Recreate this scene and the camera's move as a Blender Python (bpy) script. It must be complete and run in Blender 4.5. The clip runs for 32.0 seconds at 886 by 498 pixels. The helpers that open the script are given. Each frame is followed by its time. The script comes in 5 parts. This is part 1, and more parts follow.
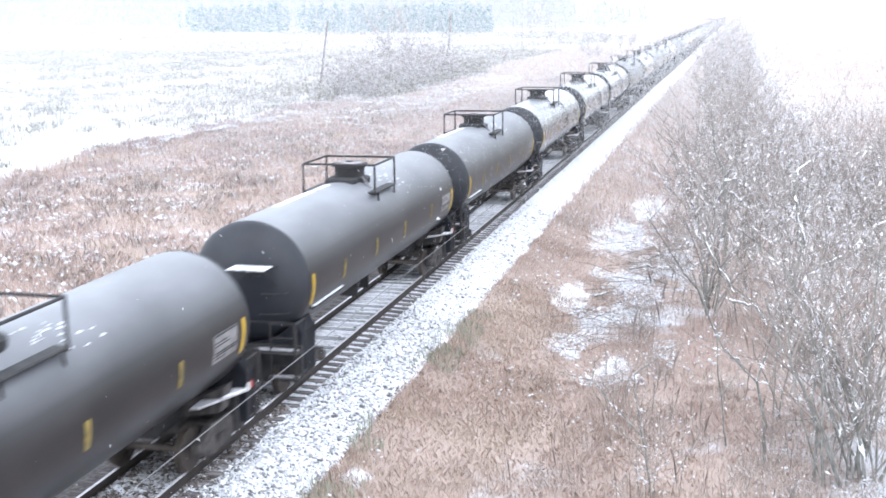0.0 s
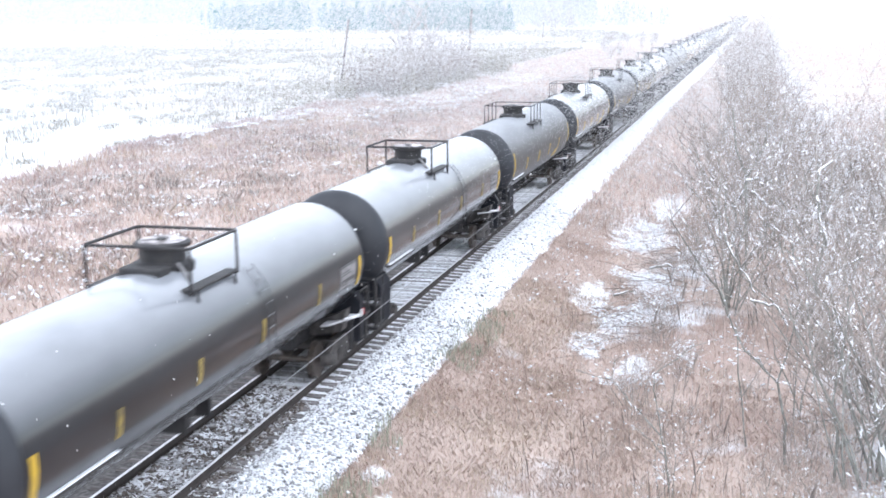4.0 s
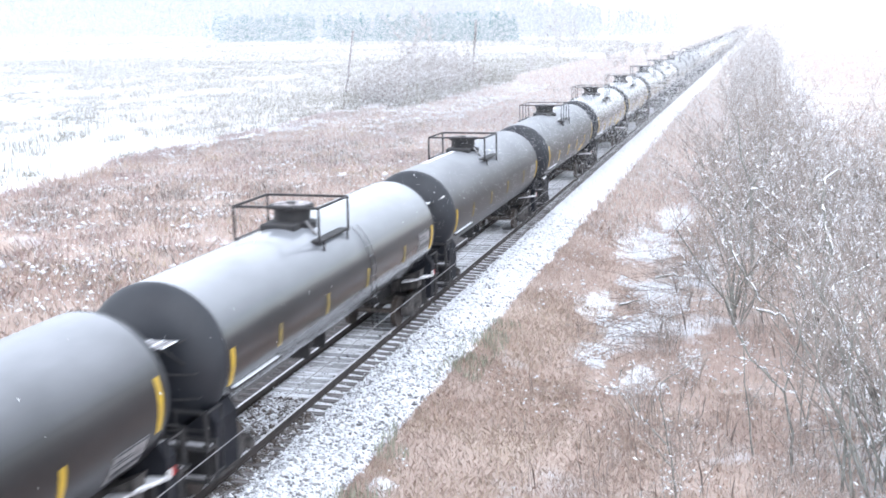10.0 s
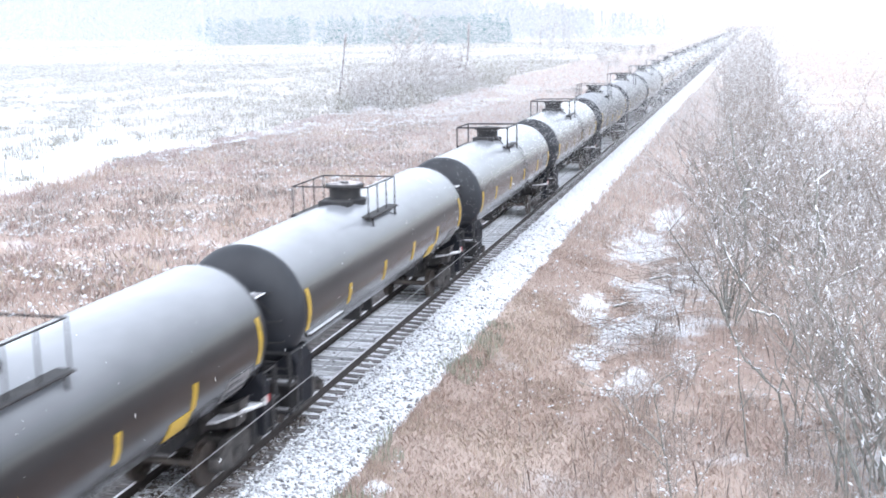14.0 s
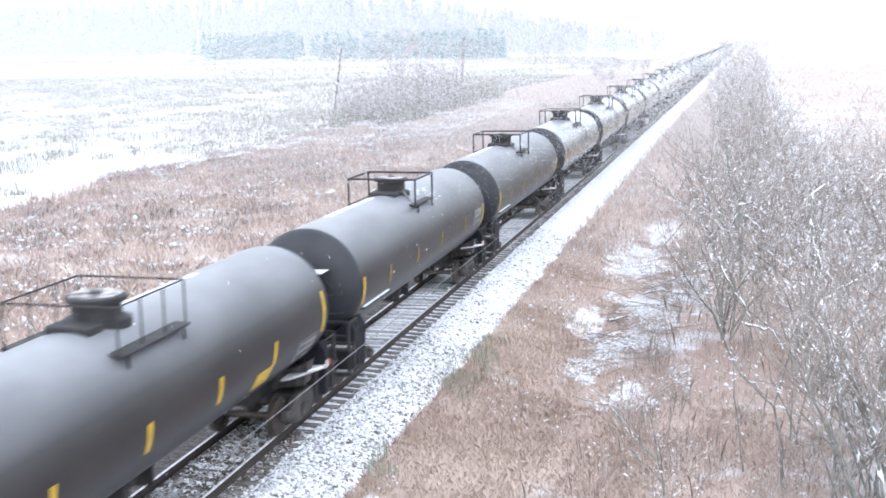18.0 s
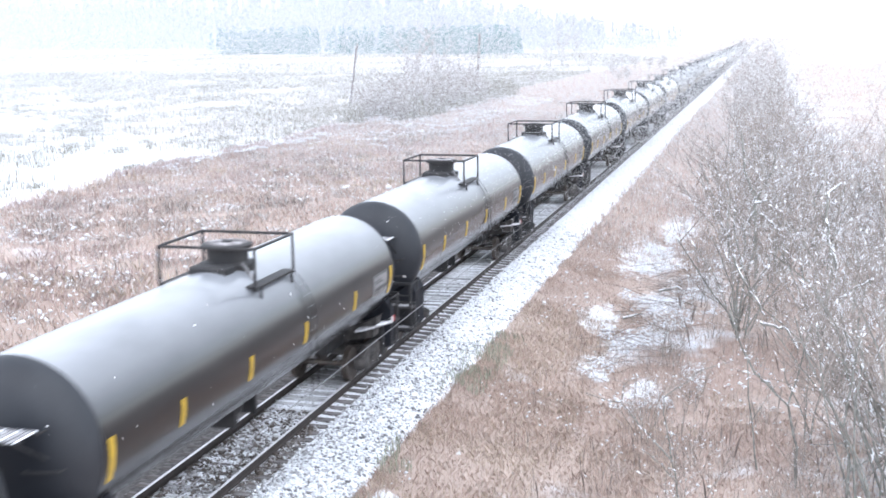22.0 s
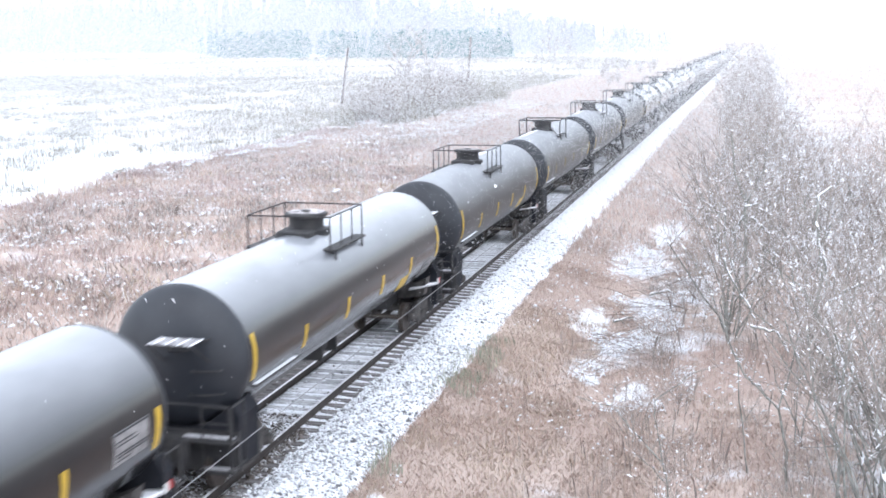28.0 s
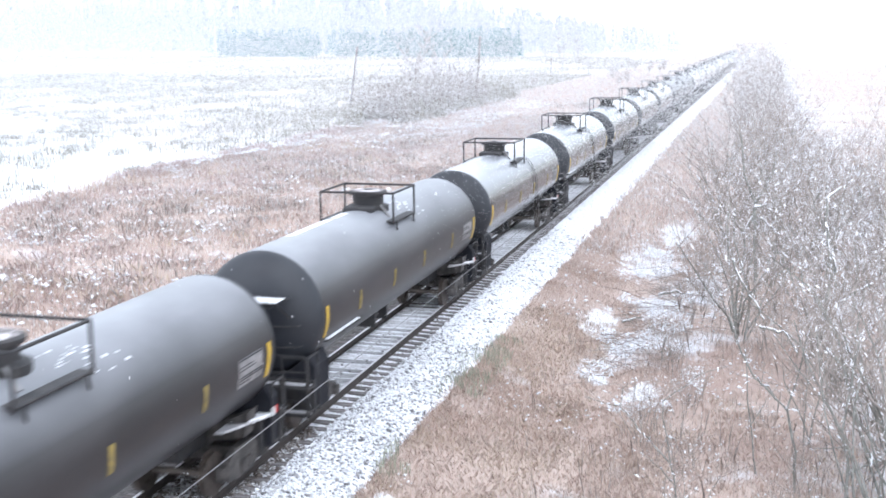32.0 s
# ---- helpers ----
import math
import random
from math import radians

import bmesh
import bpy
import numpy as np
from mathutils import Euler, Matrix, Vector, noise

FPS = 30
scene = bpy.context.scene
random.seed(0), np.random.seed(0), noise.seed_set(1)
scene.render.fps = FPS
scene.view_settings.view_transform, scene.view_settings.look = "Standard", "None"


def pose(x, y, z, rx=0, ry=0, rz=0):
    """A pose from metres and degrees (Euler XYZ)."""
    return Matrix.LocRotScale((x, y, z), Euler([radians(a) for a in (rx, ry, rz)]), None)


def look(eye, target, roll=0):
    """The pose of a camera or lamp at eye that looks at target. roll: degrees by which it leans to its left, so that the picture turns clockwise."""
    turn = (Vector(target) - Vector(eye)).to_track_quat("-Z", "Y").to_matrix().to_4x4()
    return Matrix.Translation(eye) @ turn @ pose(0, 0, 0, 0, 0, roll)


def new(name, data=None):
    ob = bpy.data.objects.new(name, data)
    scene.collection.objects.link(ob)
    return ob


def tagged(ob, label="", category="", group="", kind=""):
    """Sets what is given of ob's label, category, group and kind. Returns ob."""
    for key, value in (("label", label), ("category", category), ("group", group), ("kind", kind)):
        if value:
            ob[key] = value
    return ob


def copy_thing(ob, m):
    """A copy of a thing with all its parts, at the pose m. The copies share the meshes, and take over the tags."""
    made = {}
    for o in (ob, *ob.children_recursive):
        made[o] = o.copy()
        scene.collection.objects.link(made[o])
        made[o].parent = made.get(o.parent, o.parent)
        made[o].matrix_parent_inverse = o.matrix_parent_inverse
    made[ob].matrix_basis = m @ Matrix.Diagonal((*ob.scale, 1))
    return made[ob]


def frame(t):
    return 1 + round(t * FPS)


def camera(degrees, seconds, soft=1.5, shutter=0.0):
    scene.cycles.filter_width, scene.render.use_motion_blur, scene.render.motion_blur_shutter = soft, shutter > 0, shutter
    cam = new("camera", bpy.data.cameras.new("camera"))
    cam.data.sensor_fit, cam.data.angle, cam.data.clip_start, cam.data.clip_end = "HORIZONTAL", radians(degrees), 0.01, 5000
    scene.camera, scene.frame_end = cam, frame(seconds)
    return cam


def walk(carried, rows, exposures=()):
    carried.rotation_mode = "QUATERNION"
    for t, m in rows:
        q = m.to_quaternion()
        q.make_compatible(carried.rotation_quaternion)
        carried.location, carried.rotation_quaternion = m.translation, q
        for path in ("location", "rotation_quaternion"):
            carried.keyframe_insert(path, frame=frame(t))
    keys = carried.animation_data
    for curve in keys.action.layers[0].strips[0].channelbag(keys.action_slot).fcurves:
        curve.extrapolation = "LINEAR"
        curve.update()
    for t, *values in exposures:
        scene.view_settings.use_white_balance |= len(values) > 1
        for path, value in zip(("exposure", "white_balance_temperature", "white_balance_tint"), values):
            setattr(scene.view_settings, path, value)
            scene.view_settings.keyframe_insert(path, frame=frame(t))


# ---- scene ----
# ---- camera: held by hand high beside a railway line, turning a little ----
EYE = (0.0, 0.0, 9.15)
PATH = [  # seconds, turn to the left of the line, tilt down, lean to the left (degrees)
    (0, 13.928, 11.196, -0.714),
    (0.5, 13.899, 11.157, -0.674),
    (1, 13.746, 11.226, -0.858),
    (1.5, 13.753, 11.174, -0.984),
    (2, 14.036, 10.978, -1.002),
    (2.5, 14.342, 10.93, -1.023),
    (3, 14.781, 11.055, -0.652),
    (3.5, 14.976, 11.169, -0.614),
    (5.5, 14.497, 11.429, -0.556),
    (6, 14.567, 11.338, -0.503),
    (6.5, 14.691, 11.08, -0.545),
    (7, 14.855, 10.901, -0.874),
    (7.5, 14.992, 10.74, -0.701),
    (8, 14.92, 10.815, -0.817),
    (8.5, 14.95, 10.899, -0.758),
    (9, 15, 10.93, -0.7),
    (9.5, 15.132, 10.863, -0.733),
    (10, 15.158, 10.76, -0.919),
    (10.5, 15.236, 10.688, -1.016),
    (11, 15.155, 10.695, -1.076),
    (11.5, 15.146, 10.83, -1.004),
    (12, 15.116, 10.831, -0.985),
    (12.5, 14.988, 10.765, -0.956),
    (13, 14.991, 10.545, -0.937),
    (13.5, 14.937, 10.424, -1.067),
    (14, 14.864, 10.645, -1.135),
    (14.5, 14.821, 10.695, -1.212),
    (16.5, 14.49, 10.031, -1.243),
    (17, 14.552, 9.955, -1.402),
    (17.5, 14.563, 10.034, -1.234),
    (18, 14.612, 9.96, -1.109),
    (18.5, 14.783, 9.896, -1.062),
    (19, 14.867, 9.963, -1.074),
    (19.5, 14.959, 10.053, -0.868),
    (20, 14.962, 10.168, -0.804),
    (20.5, 15.017, 10.282, -0.886),
    (21, 15.089, 10.24, -1.007),
    (21.5, 15.2, 10.192, -1.025),
    (22, 15.319, 10.141, -0.813),
    (22.5, 15.251, 10.377, -0.67),
    (23, 15.044, 10.561, -0.747),
    (23.5, 15.048, 10.654, -1.011),
    (24, 15.074, 10.688, -0.86),
    (24.5, 15.119, 10.619, -0.792),
    (25, 15.002, 10.581, -0.755),
    (25.5, 14.997, 10.319, -0.756),
    (27.5, 15.04, 10.149, -0.789),
    (28, 14.872, 9.978, -0.764),
    (28.5, 14.957, 9.837, -0.814),
    (29, 14.924, 10.221, -0.598),
    (29.5, 14.949, 10.287, -0.887),
    (30, 15.094, 10.205, -0.989),
    (30.5, 15.128, 9.919, -0.91),
    (31, 15.129, 9.956, -0.646),
    (31.5, 15.173, 10.054, -0.543),
    (32, 15.295, 10.007, -0.603),
]
cam = camera(41.04, 32.0, soft=1.7, shutter=0.35)
walk(cam, [(t, pose(*EYE, 90 - tilt, 0, turn) @ pose(0, 0, 0, 0, 0, lean)) for t, turn, tilt, lean in PATH],
     exposures=((0.0, 1.17, 6270, 11.5), (3.0, 1.15, 6270, 11.5), (8.0, 1.12, 6270, 11.5), (12.0, 1.1, 6270, 11.5), (17.0, 1.07, 6270, 11.5), (32.0, 1.09, 6270, 11.5)))

# ---- world and sun: overcast winter sky ----
SUN_UP, SUN_ROUND = radians(48), radians(215)
world = bpy.data.worlds.new("overcast_sky")
world.use_nodes = True
scene.world = world
wn, wl = world.node_tree.nodes, world.node_tree.links
wn.clear()
sky = wn.new("ShaderNodeTexSky")
sky.sky_type, sky.sun_disc, sky.sun_elevation, sky.sun_rotation = "NISHITA", False, SUN_UP, SUN_ROUND
blue, cloud, both, world_out = (wn.new("ShaderNode" + n) for n in ("Background", "Background", "AddShader", "OutputWorld"))
blue.inputs["Strength"].default_value = 0.05
cloud.inputs["Color"].default_value = (0.92, 0.96, 1.0, 1)
cloud.inputs["Strength"].default_value = 0.85
wl.new(sky.outputs[0], blue.inputs["Color"])
wl.new(blue.outputs[0], both.inputs[0])
wl.new(cloud.outputs[0], both.inputs[1])
wl.new(both.outputs[0], world_out.inputs["Surface"])
sun = new("sun", bpy.data.lights.new("sun", "SUN"))
sun.data.energy, sun.data.angle, sun.data.color = 0.5, radians(70), (1.0, 0.97, 0.93)
sun.matrix_world = look((30, -40, 60), (0, 0, 0))

# ---- materials ----
def material(name, colour, rough=0.6, metal=0.0, other=None, scale=4.0, fine=60.0, amount=0.5, bump=0.2, each=0.0, spec=0.5, stretch=(1, 1, 1), depth=0.01, top_pale=0.0, coat=(0.0, 0.1, 1.5)):
    """A surface with stains between two colours, fine grain in its tone and relief, and a shift of tone from piece to piece."""
    m = bpy.data.materials.new(name)
    m.use_nodes = True
    n, l = m.node_tree.nodes, m.node_tree.links
    b = n["Principled BSDF"]
    b.inputs["Roughness"].default_value, b.inputs["Metallic"].default_value, b.inputs["Specular IOR Level"].default_value = rough, metal, spec
    b.inputs["Coat Weight"].default_value, b.inputs["Coat Roughness"].default_value, b.inputs["Coat IOR"].default_value = coat
    co, mp = n.new("ShaderNodeTexCoord"), n.new("ShaderNodeMapping")
    mp.inputs["Scale"].default_value = stretch
    l.new(co.outputs["Object"], mp.inputs["Vector"])
    big, small = n.new("ShaderNodeTexNoise"), n.new("ShaderNodeTexNoise")
    for tex, s, d in ((big, scale, 5), (small, fine, 3)):
        tex.inputs["Scale"].default_value, tex.inputs["Detail"].default_value = s, d
        l.new(mp.outputs[0], tex.inputs["Vector"])
    ramp = n.new("ShaderNodeMapRange")
    ramp.inputs["From Min"].default_value, ramp.inputs["From Max"].default_value = 0.4, 0.64
    ramp.inputs["To Max"].default_value = amount
    l.new(big.outputs["Fac"], ramp.inputs["Value"])
    mix = n.new("ShaderNodeMix")
    mix.data_type = "RGBA"
    mix.inputs["A"].default_value = (*colour, 1)
    mix.inputs["B"].default_value = (*(other or [c * 0.6 for c in colour]), 1)
    l.new(ramp.outputs[0], mix.inputs["Factor"])
    hsv = n.new("ShaderNodeHueSaturation")
    l.new(mix.outputs["Result"], hsv.inputs["Color"])
    grain = n.new("ShaderNodeMapRange")
    grain.inputs["To Min"].default_value, grain.inputs["To Max"].default_value = 0.78, 1.22
    l.new(small.outputs["Fac"], grain.inputs["Value"])
    if each:
        info, spread, times = n.new("ShaderNodeObjectInfo"), n.new("ShaderNodeMapRange"), n.new("ShaderNodeMath")
        spread.inputs["To Min"].default_value, spread.inputs["To Max"].default_value = 1 - each, 1 + each
        times.operation = "MULTIPLY"
        l.new(info.outputs["Random"], spread.inputs["Value"])
        l.new(spread.outputs[0], times.inputs[0])
        l.new(grain.outputs[0], times.inputs[1])
        l.new(times.outputs[0], hsv.inputs["Value"])
    else:
        l.new(grain.outputs[0], hsv.inputs["Value"])
    if top_pale:   # pale tone where it faces up: settled snow dust plus painted sky sheen
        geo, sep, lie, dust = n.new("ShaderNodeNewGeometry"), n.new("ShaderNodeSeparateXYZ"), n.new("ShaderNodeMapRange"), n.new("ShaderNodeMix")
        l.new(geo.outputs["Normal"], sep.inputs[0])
        lie.inputs["From Min"].default_value, lie.inputs["To Max"].default_value = 0.35, top_pale
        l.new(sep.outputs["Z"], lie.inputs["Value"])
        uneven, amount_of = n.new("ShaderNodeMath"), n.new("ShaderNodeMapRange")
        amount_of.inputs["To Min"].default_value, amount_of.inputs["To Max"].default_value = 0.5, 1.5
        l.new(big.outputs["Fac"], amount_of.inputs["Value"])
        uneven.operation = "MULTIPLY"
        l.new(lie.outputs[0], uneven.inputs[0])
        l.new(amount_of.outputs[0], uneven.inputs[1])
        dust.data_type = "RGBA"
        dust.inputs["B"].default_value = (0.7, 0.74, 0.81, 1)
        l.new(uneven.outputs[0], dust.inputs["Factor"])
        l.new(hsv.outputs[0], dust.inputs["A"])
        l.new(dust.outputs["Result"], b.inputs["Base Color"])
    else:
        l.new(hsv.outputs[0], b.inputs["Base Color"])
    if bump:
        bp = n.new("ShaderNodeBump")
        bp.inputs["Strength"].default_value, bp.inputs["Distance"].default_value = bump, depth
        l.new(small.outputs["Fac"], bp.inputs["Height"])
        l.new(bp.outputs[0], b.inputs["Normal"])
    return m


def blades_material(name, colours, rough=0.8):
    """For joined blades, twigs and stones: each loose piece takes its own tone."""
    m = bpy.data.materials.new(name)
    m.use_nodes = True
    n, l = m.node_tree.nodes, m.node_tree.links
    b = n["Principled BSDF"]
    b.inputs["Roughness"].default_value, b.inputs["Specular IOR Level"].default_value = rough, 0.2
    geo, ramp = n.new("ShaderNodeNewGeometry"), n.new("ShaderNodeValToRGB")
    for i in range(len(colours) - 2):
        ramp.color_ramp.elements.new(0.5)
    for i, c in enumerate(colours):
        ramp.color_ramp.elements[i].position = i / (len(colours) - 1)
        ramp.color_ramp.elements[i].color = (*c, 1)
    l.new(geo.outputs["Random Per Island"], ramp.inputs["Fac"])
    l.new(ramp.outputs[0], b.inputs["Base Color"])
    return m


SNOW = material("snow", (0.84, 0.86, 0.9), 0.7, other=(0.76, 0.78, 0.83), scale=1.2, fine=25, amount=0.5, bump=0.35)
def flake_material(name, tone):
    """Thin ice that sends on half of the light that falls on it."""
    m = bpy.data.materials.new(name)
    m.use_nodes = True
    n, l = m.node_tree.nodes, m.node_tree.links
    face, through_it, both = (n.new("ShaderNode" + k) for k in ("BsdfDiffuse", "BsdfTranslucent", "MixShader"))
    for k in (face, through_it):
        k.inputs["Color"].default_value = (*tone, 1)
    both.inputs[0].default_value = 0.5
    l.new(face.outputs[0], both.inputs[1])
    l.new(through_it.outputs[0], both.inputs[2])
    l.new(both.outputs[0], n["Material Output"].inputs["Surface"])
    return m


FINE_SNOW = flake_material("fine_falling_snow", (0.76, 0.77, 0.785))
SLUSH_PALE = material("greyish_settled_snow", (0.5, 0.5, 0.53), 0.8, other=(0.22, 0.21, 0.215), scale=6, fine=30, amount=0.8, bump=0.3)
PAINT_GLOSS = material("glossy_black_tank_paint", (0.006, 0.006, 0.008), 0.42, other=(0.016, 0.0155, 0.017), scale=0.7, fine=30, amount=0.7, bump=0.03, each=0.15, stretch=(1, 0.5, 1), top_pale=0.42, spec=0.15, coat=(1.0, 0.18, 1.5))
PAINT_BLUE = material("wet_black_tank_paint", (0.007, 0.009, 0.012), 0.4, other=(0.018, 0.02, 0.025), scale=0.7, fine=30, amount=0.6, bump=0.02, each=0.1, stretch=(1, 0.5, 1), top_pale=0.44, spec=0.15, coat=(1.0, 0.14, 1.54))
PAINT_SATIN = material("satin_black_tank_paint", (0.012, 0.012, 0.014), 0.45, other=(0.027, 0.026, 0.029), scale=0.8, fine=30, amount=0.8, bump=0.04, each=0.12, stretch=(1, 0.5, 1), top_pale=0.36, spec=0.18, coat=(0.75, 0.27, 1.48))
PAINT_MATT = material("dusty_black_tank_paint", (0.018, 0.0175, 0.02), 0.5, other=(0.036, 0.0345, 0.038), scale=0.8, fine=30, amount=0.8, bump=0.05, each=0.12, stretch=(1, 0.5, 1), top_pale=0.31, spec=0.2, coat=(0.5, 0.34, 1.45))
HEAD_PAINT = material("black_tank_head_paint", (0.015, 0.018, 0.025), 0.5, other=(0.03, 0.034, 0.042), scale=1.0, fine=30, amount=0.6, bump=0.04)
END_BLOCK_PAINT = material("dull_black_end_block", (0.014, 0.015, 0.02), 0.7, other=(0.03, 0.031, 0.037), scale=1.6, fine=40, amount=0.7, bump=0.05, spec=0.15)
IRON = material("grimy_black_iron", (0.02, 0.02, 0.023), 0.65, other=(0.052, 0.049, 0.048), scale=3, fine=60, amount=0.6, bump=0.3)
THIN_SNOW = material("thin_melting_snow_on_iron", (0.12, 0.11, 0.11), 0.8, other=(0.6, 0.57, 0.58), scale=3.5, fine=25, amount=1.0, bump=0.3, each=0.3)
FRAME_IRON = material("dirty_truck_iron", (0.032, 0.03, 0.03), 0.7, other=(0.11, 0.1, 0.097), scale=4, fine=50, amount=0.7, bump=0.4)
WHEEL_STEEL = material("wheel_steel", (0.08, 0.07, 0.065), 0.5, 0.6, other=(0.15, 0.12, 0.1), scale=6, bump=0.2)
RAIL_STEEL = material("rusty_rail_side", (0.055, 0.045, 0.042), 0.7, 0.2, other=(0.03, 0.026, 0.025), scale=3, fine=40, amount=0.7, bump=0.3)
# Near-white and barely metallic: the polished sheen is put into the colour
RAIL_HEAD = material("rail_head_painted_sheen", (0.78, 0.78, 0.81), 0.55, 0.25, other=(0.55, 0.54, 0.55), scale=3, fine=80, bump=0.02)
TIE_WOOD = material("weathered_tie_wood", (0.09, 0.075, 0.07), 0.9, other=(0.4, 0.4, 0.42), scale=4, fine=30, amount=0.4, bump=0.6, each=0.25, stretch=(0.3, 3, 1))
TIE_WOOD_SNOWY = material("snow_dusted_tie_wood", (0.68, 0.69, 0.72), 0.9, other=(0.12, 0.11, 0.105), scale=6, fine=30, amount=0.7, bump=0.6, each=0.4, stretch=(0.5, 3, 1))
BARE_STONE = blades_material("bare_brown_stone", ((0.07, 0.06, 0.055), (0.13, 0.11, 0.1), (0.2, 0.18, 0.17), (0.5, 0.5, 0.52)))
YELLOW_DULL = material("dull_yellow_sheet", (0.3, 0.225, 0.06), 0.6, other=(0.1, 0.085, 0.05), scale=6, amount=0.7, bump=0.02)
YELLOW = material("yellow_reflective_sheet", (0.58, 0.38, 0.035), 0.45, other=(0.3, 0.21, 0.05), scale=5, amount=0.5, bump=0.02)
WHITE_PAINT = material("white_stencil_paint", (0.62, 0.62, 0.62), 0.6, other=(0.35, 0.35, 0.35), scale=8, amount=0.6, bump=0)
RED = material("red_reflective_sheet", (0.45, 0.03, 0.03), 0.4, bump=0)
STENCIL = material("pale_stencil_field", (0.27, 0.265, 0.27), 0.5, other=(0.1, 0.1, 0.105), scale=5, amount=0.7, bump=0)
WIRE_METAL = material("dull_galvanised_wire", (0.27, 0.27, 0.28), 0.6, 0.3, bump=0)
POLE_WOOD = material("grey_pole_wood", (0.16, 0.13, 0.12), 0.9, other=(0.08, 0.065, 0.06), scale=2, fine=30, amount=0.8, bump=0.5, stretch=(3, 3, 0.3))
BARK = material("grey_green_bark", (0.19, 0.19, 0.175), 0.9, other=(0.37, 0.375, 0.35), scale=5, fine=50, amount=0.8, bump=0.4)
TWIG = blades_material("twig_bark", ((0.217, 0.182, 0.165), (0.331, 0.291, 0.268), (0.49, 0.45, 0.422)))
STALK = blades_material("dry_stalks", ((0.325, 0.275, 0.244), (0.475, 0.413, 0.375), (0.25, 0.225, 0.213), (0.575, 0.525, 0.488)))
FIELD_STALK = blades_material("bleached_field_stalks", ((0.281, 0.27, 0.218), (0.38, 0.364, 0.299), (0.236, 0.225, 0.18), (0.441, 0.424, 0.354)))
GRASS = blades_material("dead_grass", ((0.573, 0.452, 0.407), (0.78, 0.655, 0.605), (0.676, 0.551, 0.502), (0.82, 0.82, 0.814), (0.507, 0.398, 0.356)))
GRASS_RUST = blades_material("rusty_grass", ((0.531, 0.388, 0.324), (0.697, 0.539, 0.456), (0.603, 0.46, 0.388), (0.784, 0.699, 0.62), (0.443, 0.328, 0.278)))
GRASS_MID = blades_material("brown_grass", ((0.519, 0.395, 0.339), (0.71, 0.573, 0.501), (0.59, 0.464, 0.401), (0.811, 0.725, 0.66), (0.463, 0.345, 0.294)))
GRASS_OLIVE = blades_material("olive_grass", ((0.565, 0.478, 0.372), (0.728, 0.625, 0.5), (0.631, 0.526, 0.419)))
GREEN = blades_material("faded_green_grass", ((0.36, 0.39, 0.3), (0.46, 0.48, 0.39), (0.5, 0.46, 0.37)))
STONE = blades_material("ballast_stone", ((0.12, 0.12, 0.13), (0.34, 0.335, 0.34), (0.7, 0.71, 0.74), (0.84, 0.86, 0.9), (0.85, 0.87, 0.91), (0.85, 0.87, 0.91)), 0.85)
STONE_GREY = blades_material("grey_ballast_stone", ((0.14, 0.14, 0.15), (0.3, 0.3, 0.31), (0.52, 0.53, 0.55), (0.8, 0.82, 0.86)), 0.85)
# Bare gravel, its colour darkened for the shade under the train
SHADED_GRAVEL = material("shade_dark_gravel", (0.06, 0.055, 0.055), 0.9, other=(0.16, 0.15, 0.15), scale=9, fine=40, amount=0.8, bump=0.8, depth=0.03)
# Needle green shifted to lifted teal: distance haze put into the colour
HAZY_PINE = blades_material("hazy_pine_needles", ((0.07, 0.25, 0.26), (0.1, 0.3, 0.305), (0.085, 0.27, 0.28)))
MAUVE = blades_material("mauve_dead_weeds", ((0.468, 0.362, 0.349), (0.626, 0.503, 0.486), (0.751, 0.637, 0.622), (0.401, 0.311, 0.301)))
FIELD_GREEN = blades_material("greyish_field_grass", ((0.45, 0.478, 0.396), (0.54, 0.561, 0.482), (0.396, 0.414, 0.344)))
# Pale blue-grey holds the haze of distance in the base colour
HAZY_WOODLAND = blades_material("hazy_bare_woodland", ((0.42, 0.47, 0.53), (0.49, 0.52, 0.56), (0.38, 0.44, 0.51)))


DRIFTS = ((-5.85, 43.7, 0.75, 2.0), (-5.1, 56.8, 1.5, 4.4), (-4.6, 40.6, 0.8, 1.5), (-4.4, 66.0, 1.0, 5.0), (-4.9, 36.6, 0.3, 0.6), (-4.0, 47.5, 0.9, 2.6), (-3.4, 35.5, 0.5, 1.2), (-7.9, 23.6, 0.3, 0.5), (-7.3, 22.6, 0.35, 0.35))   # patches of drifted snow on the bank: place and reach


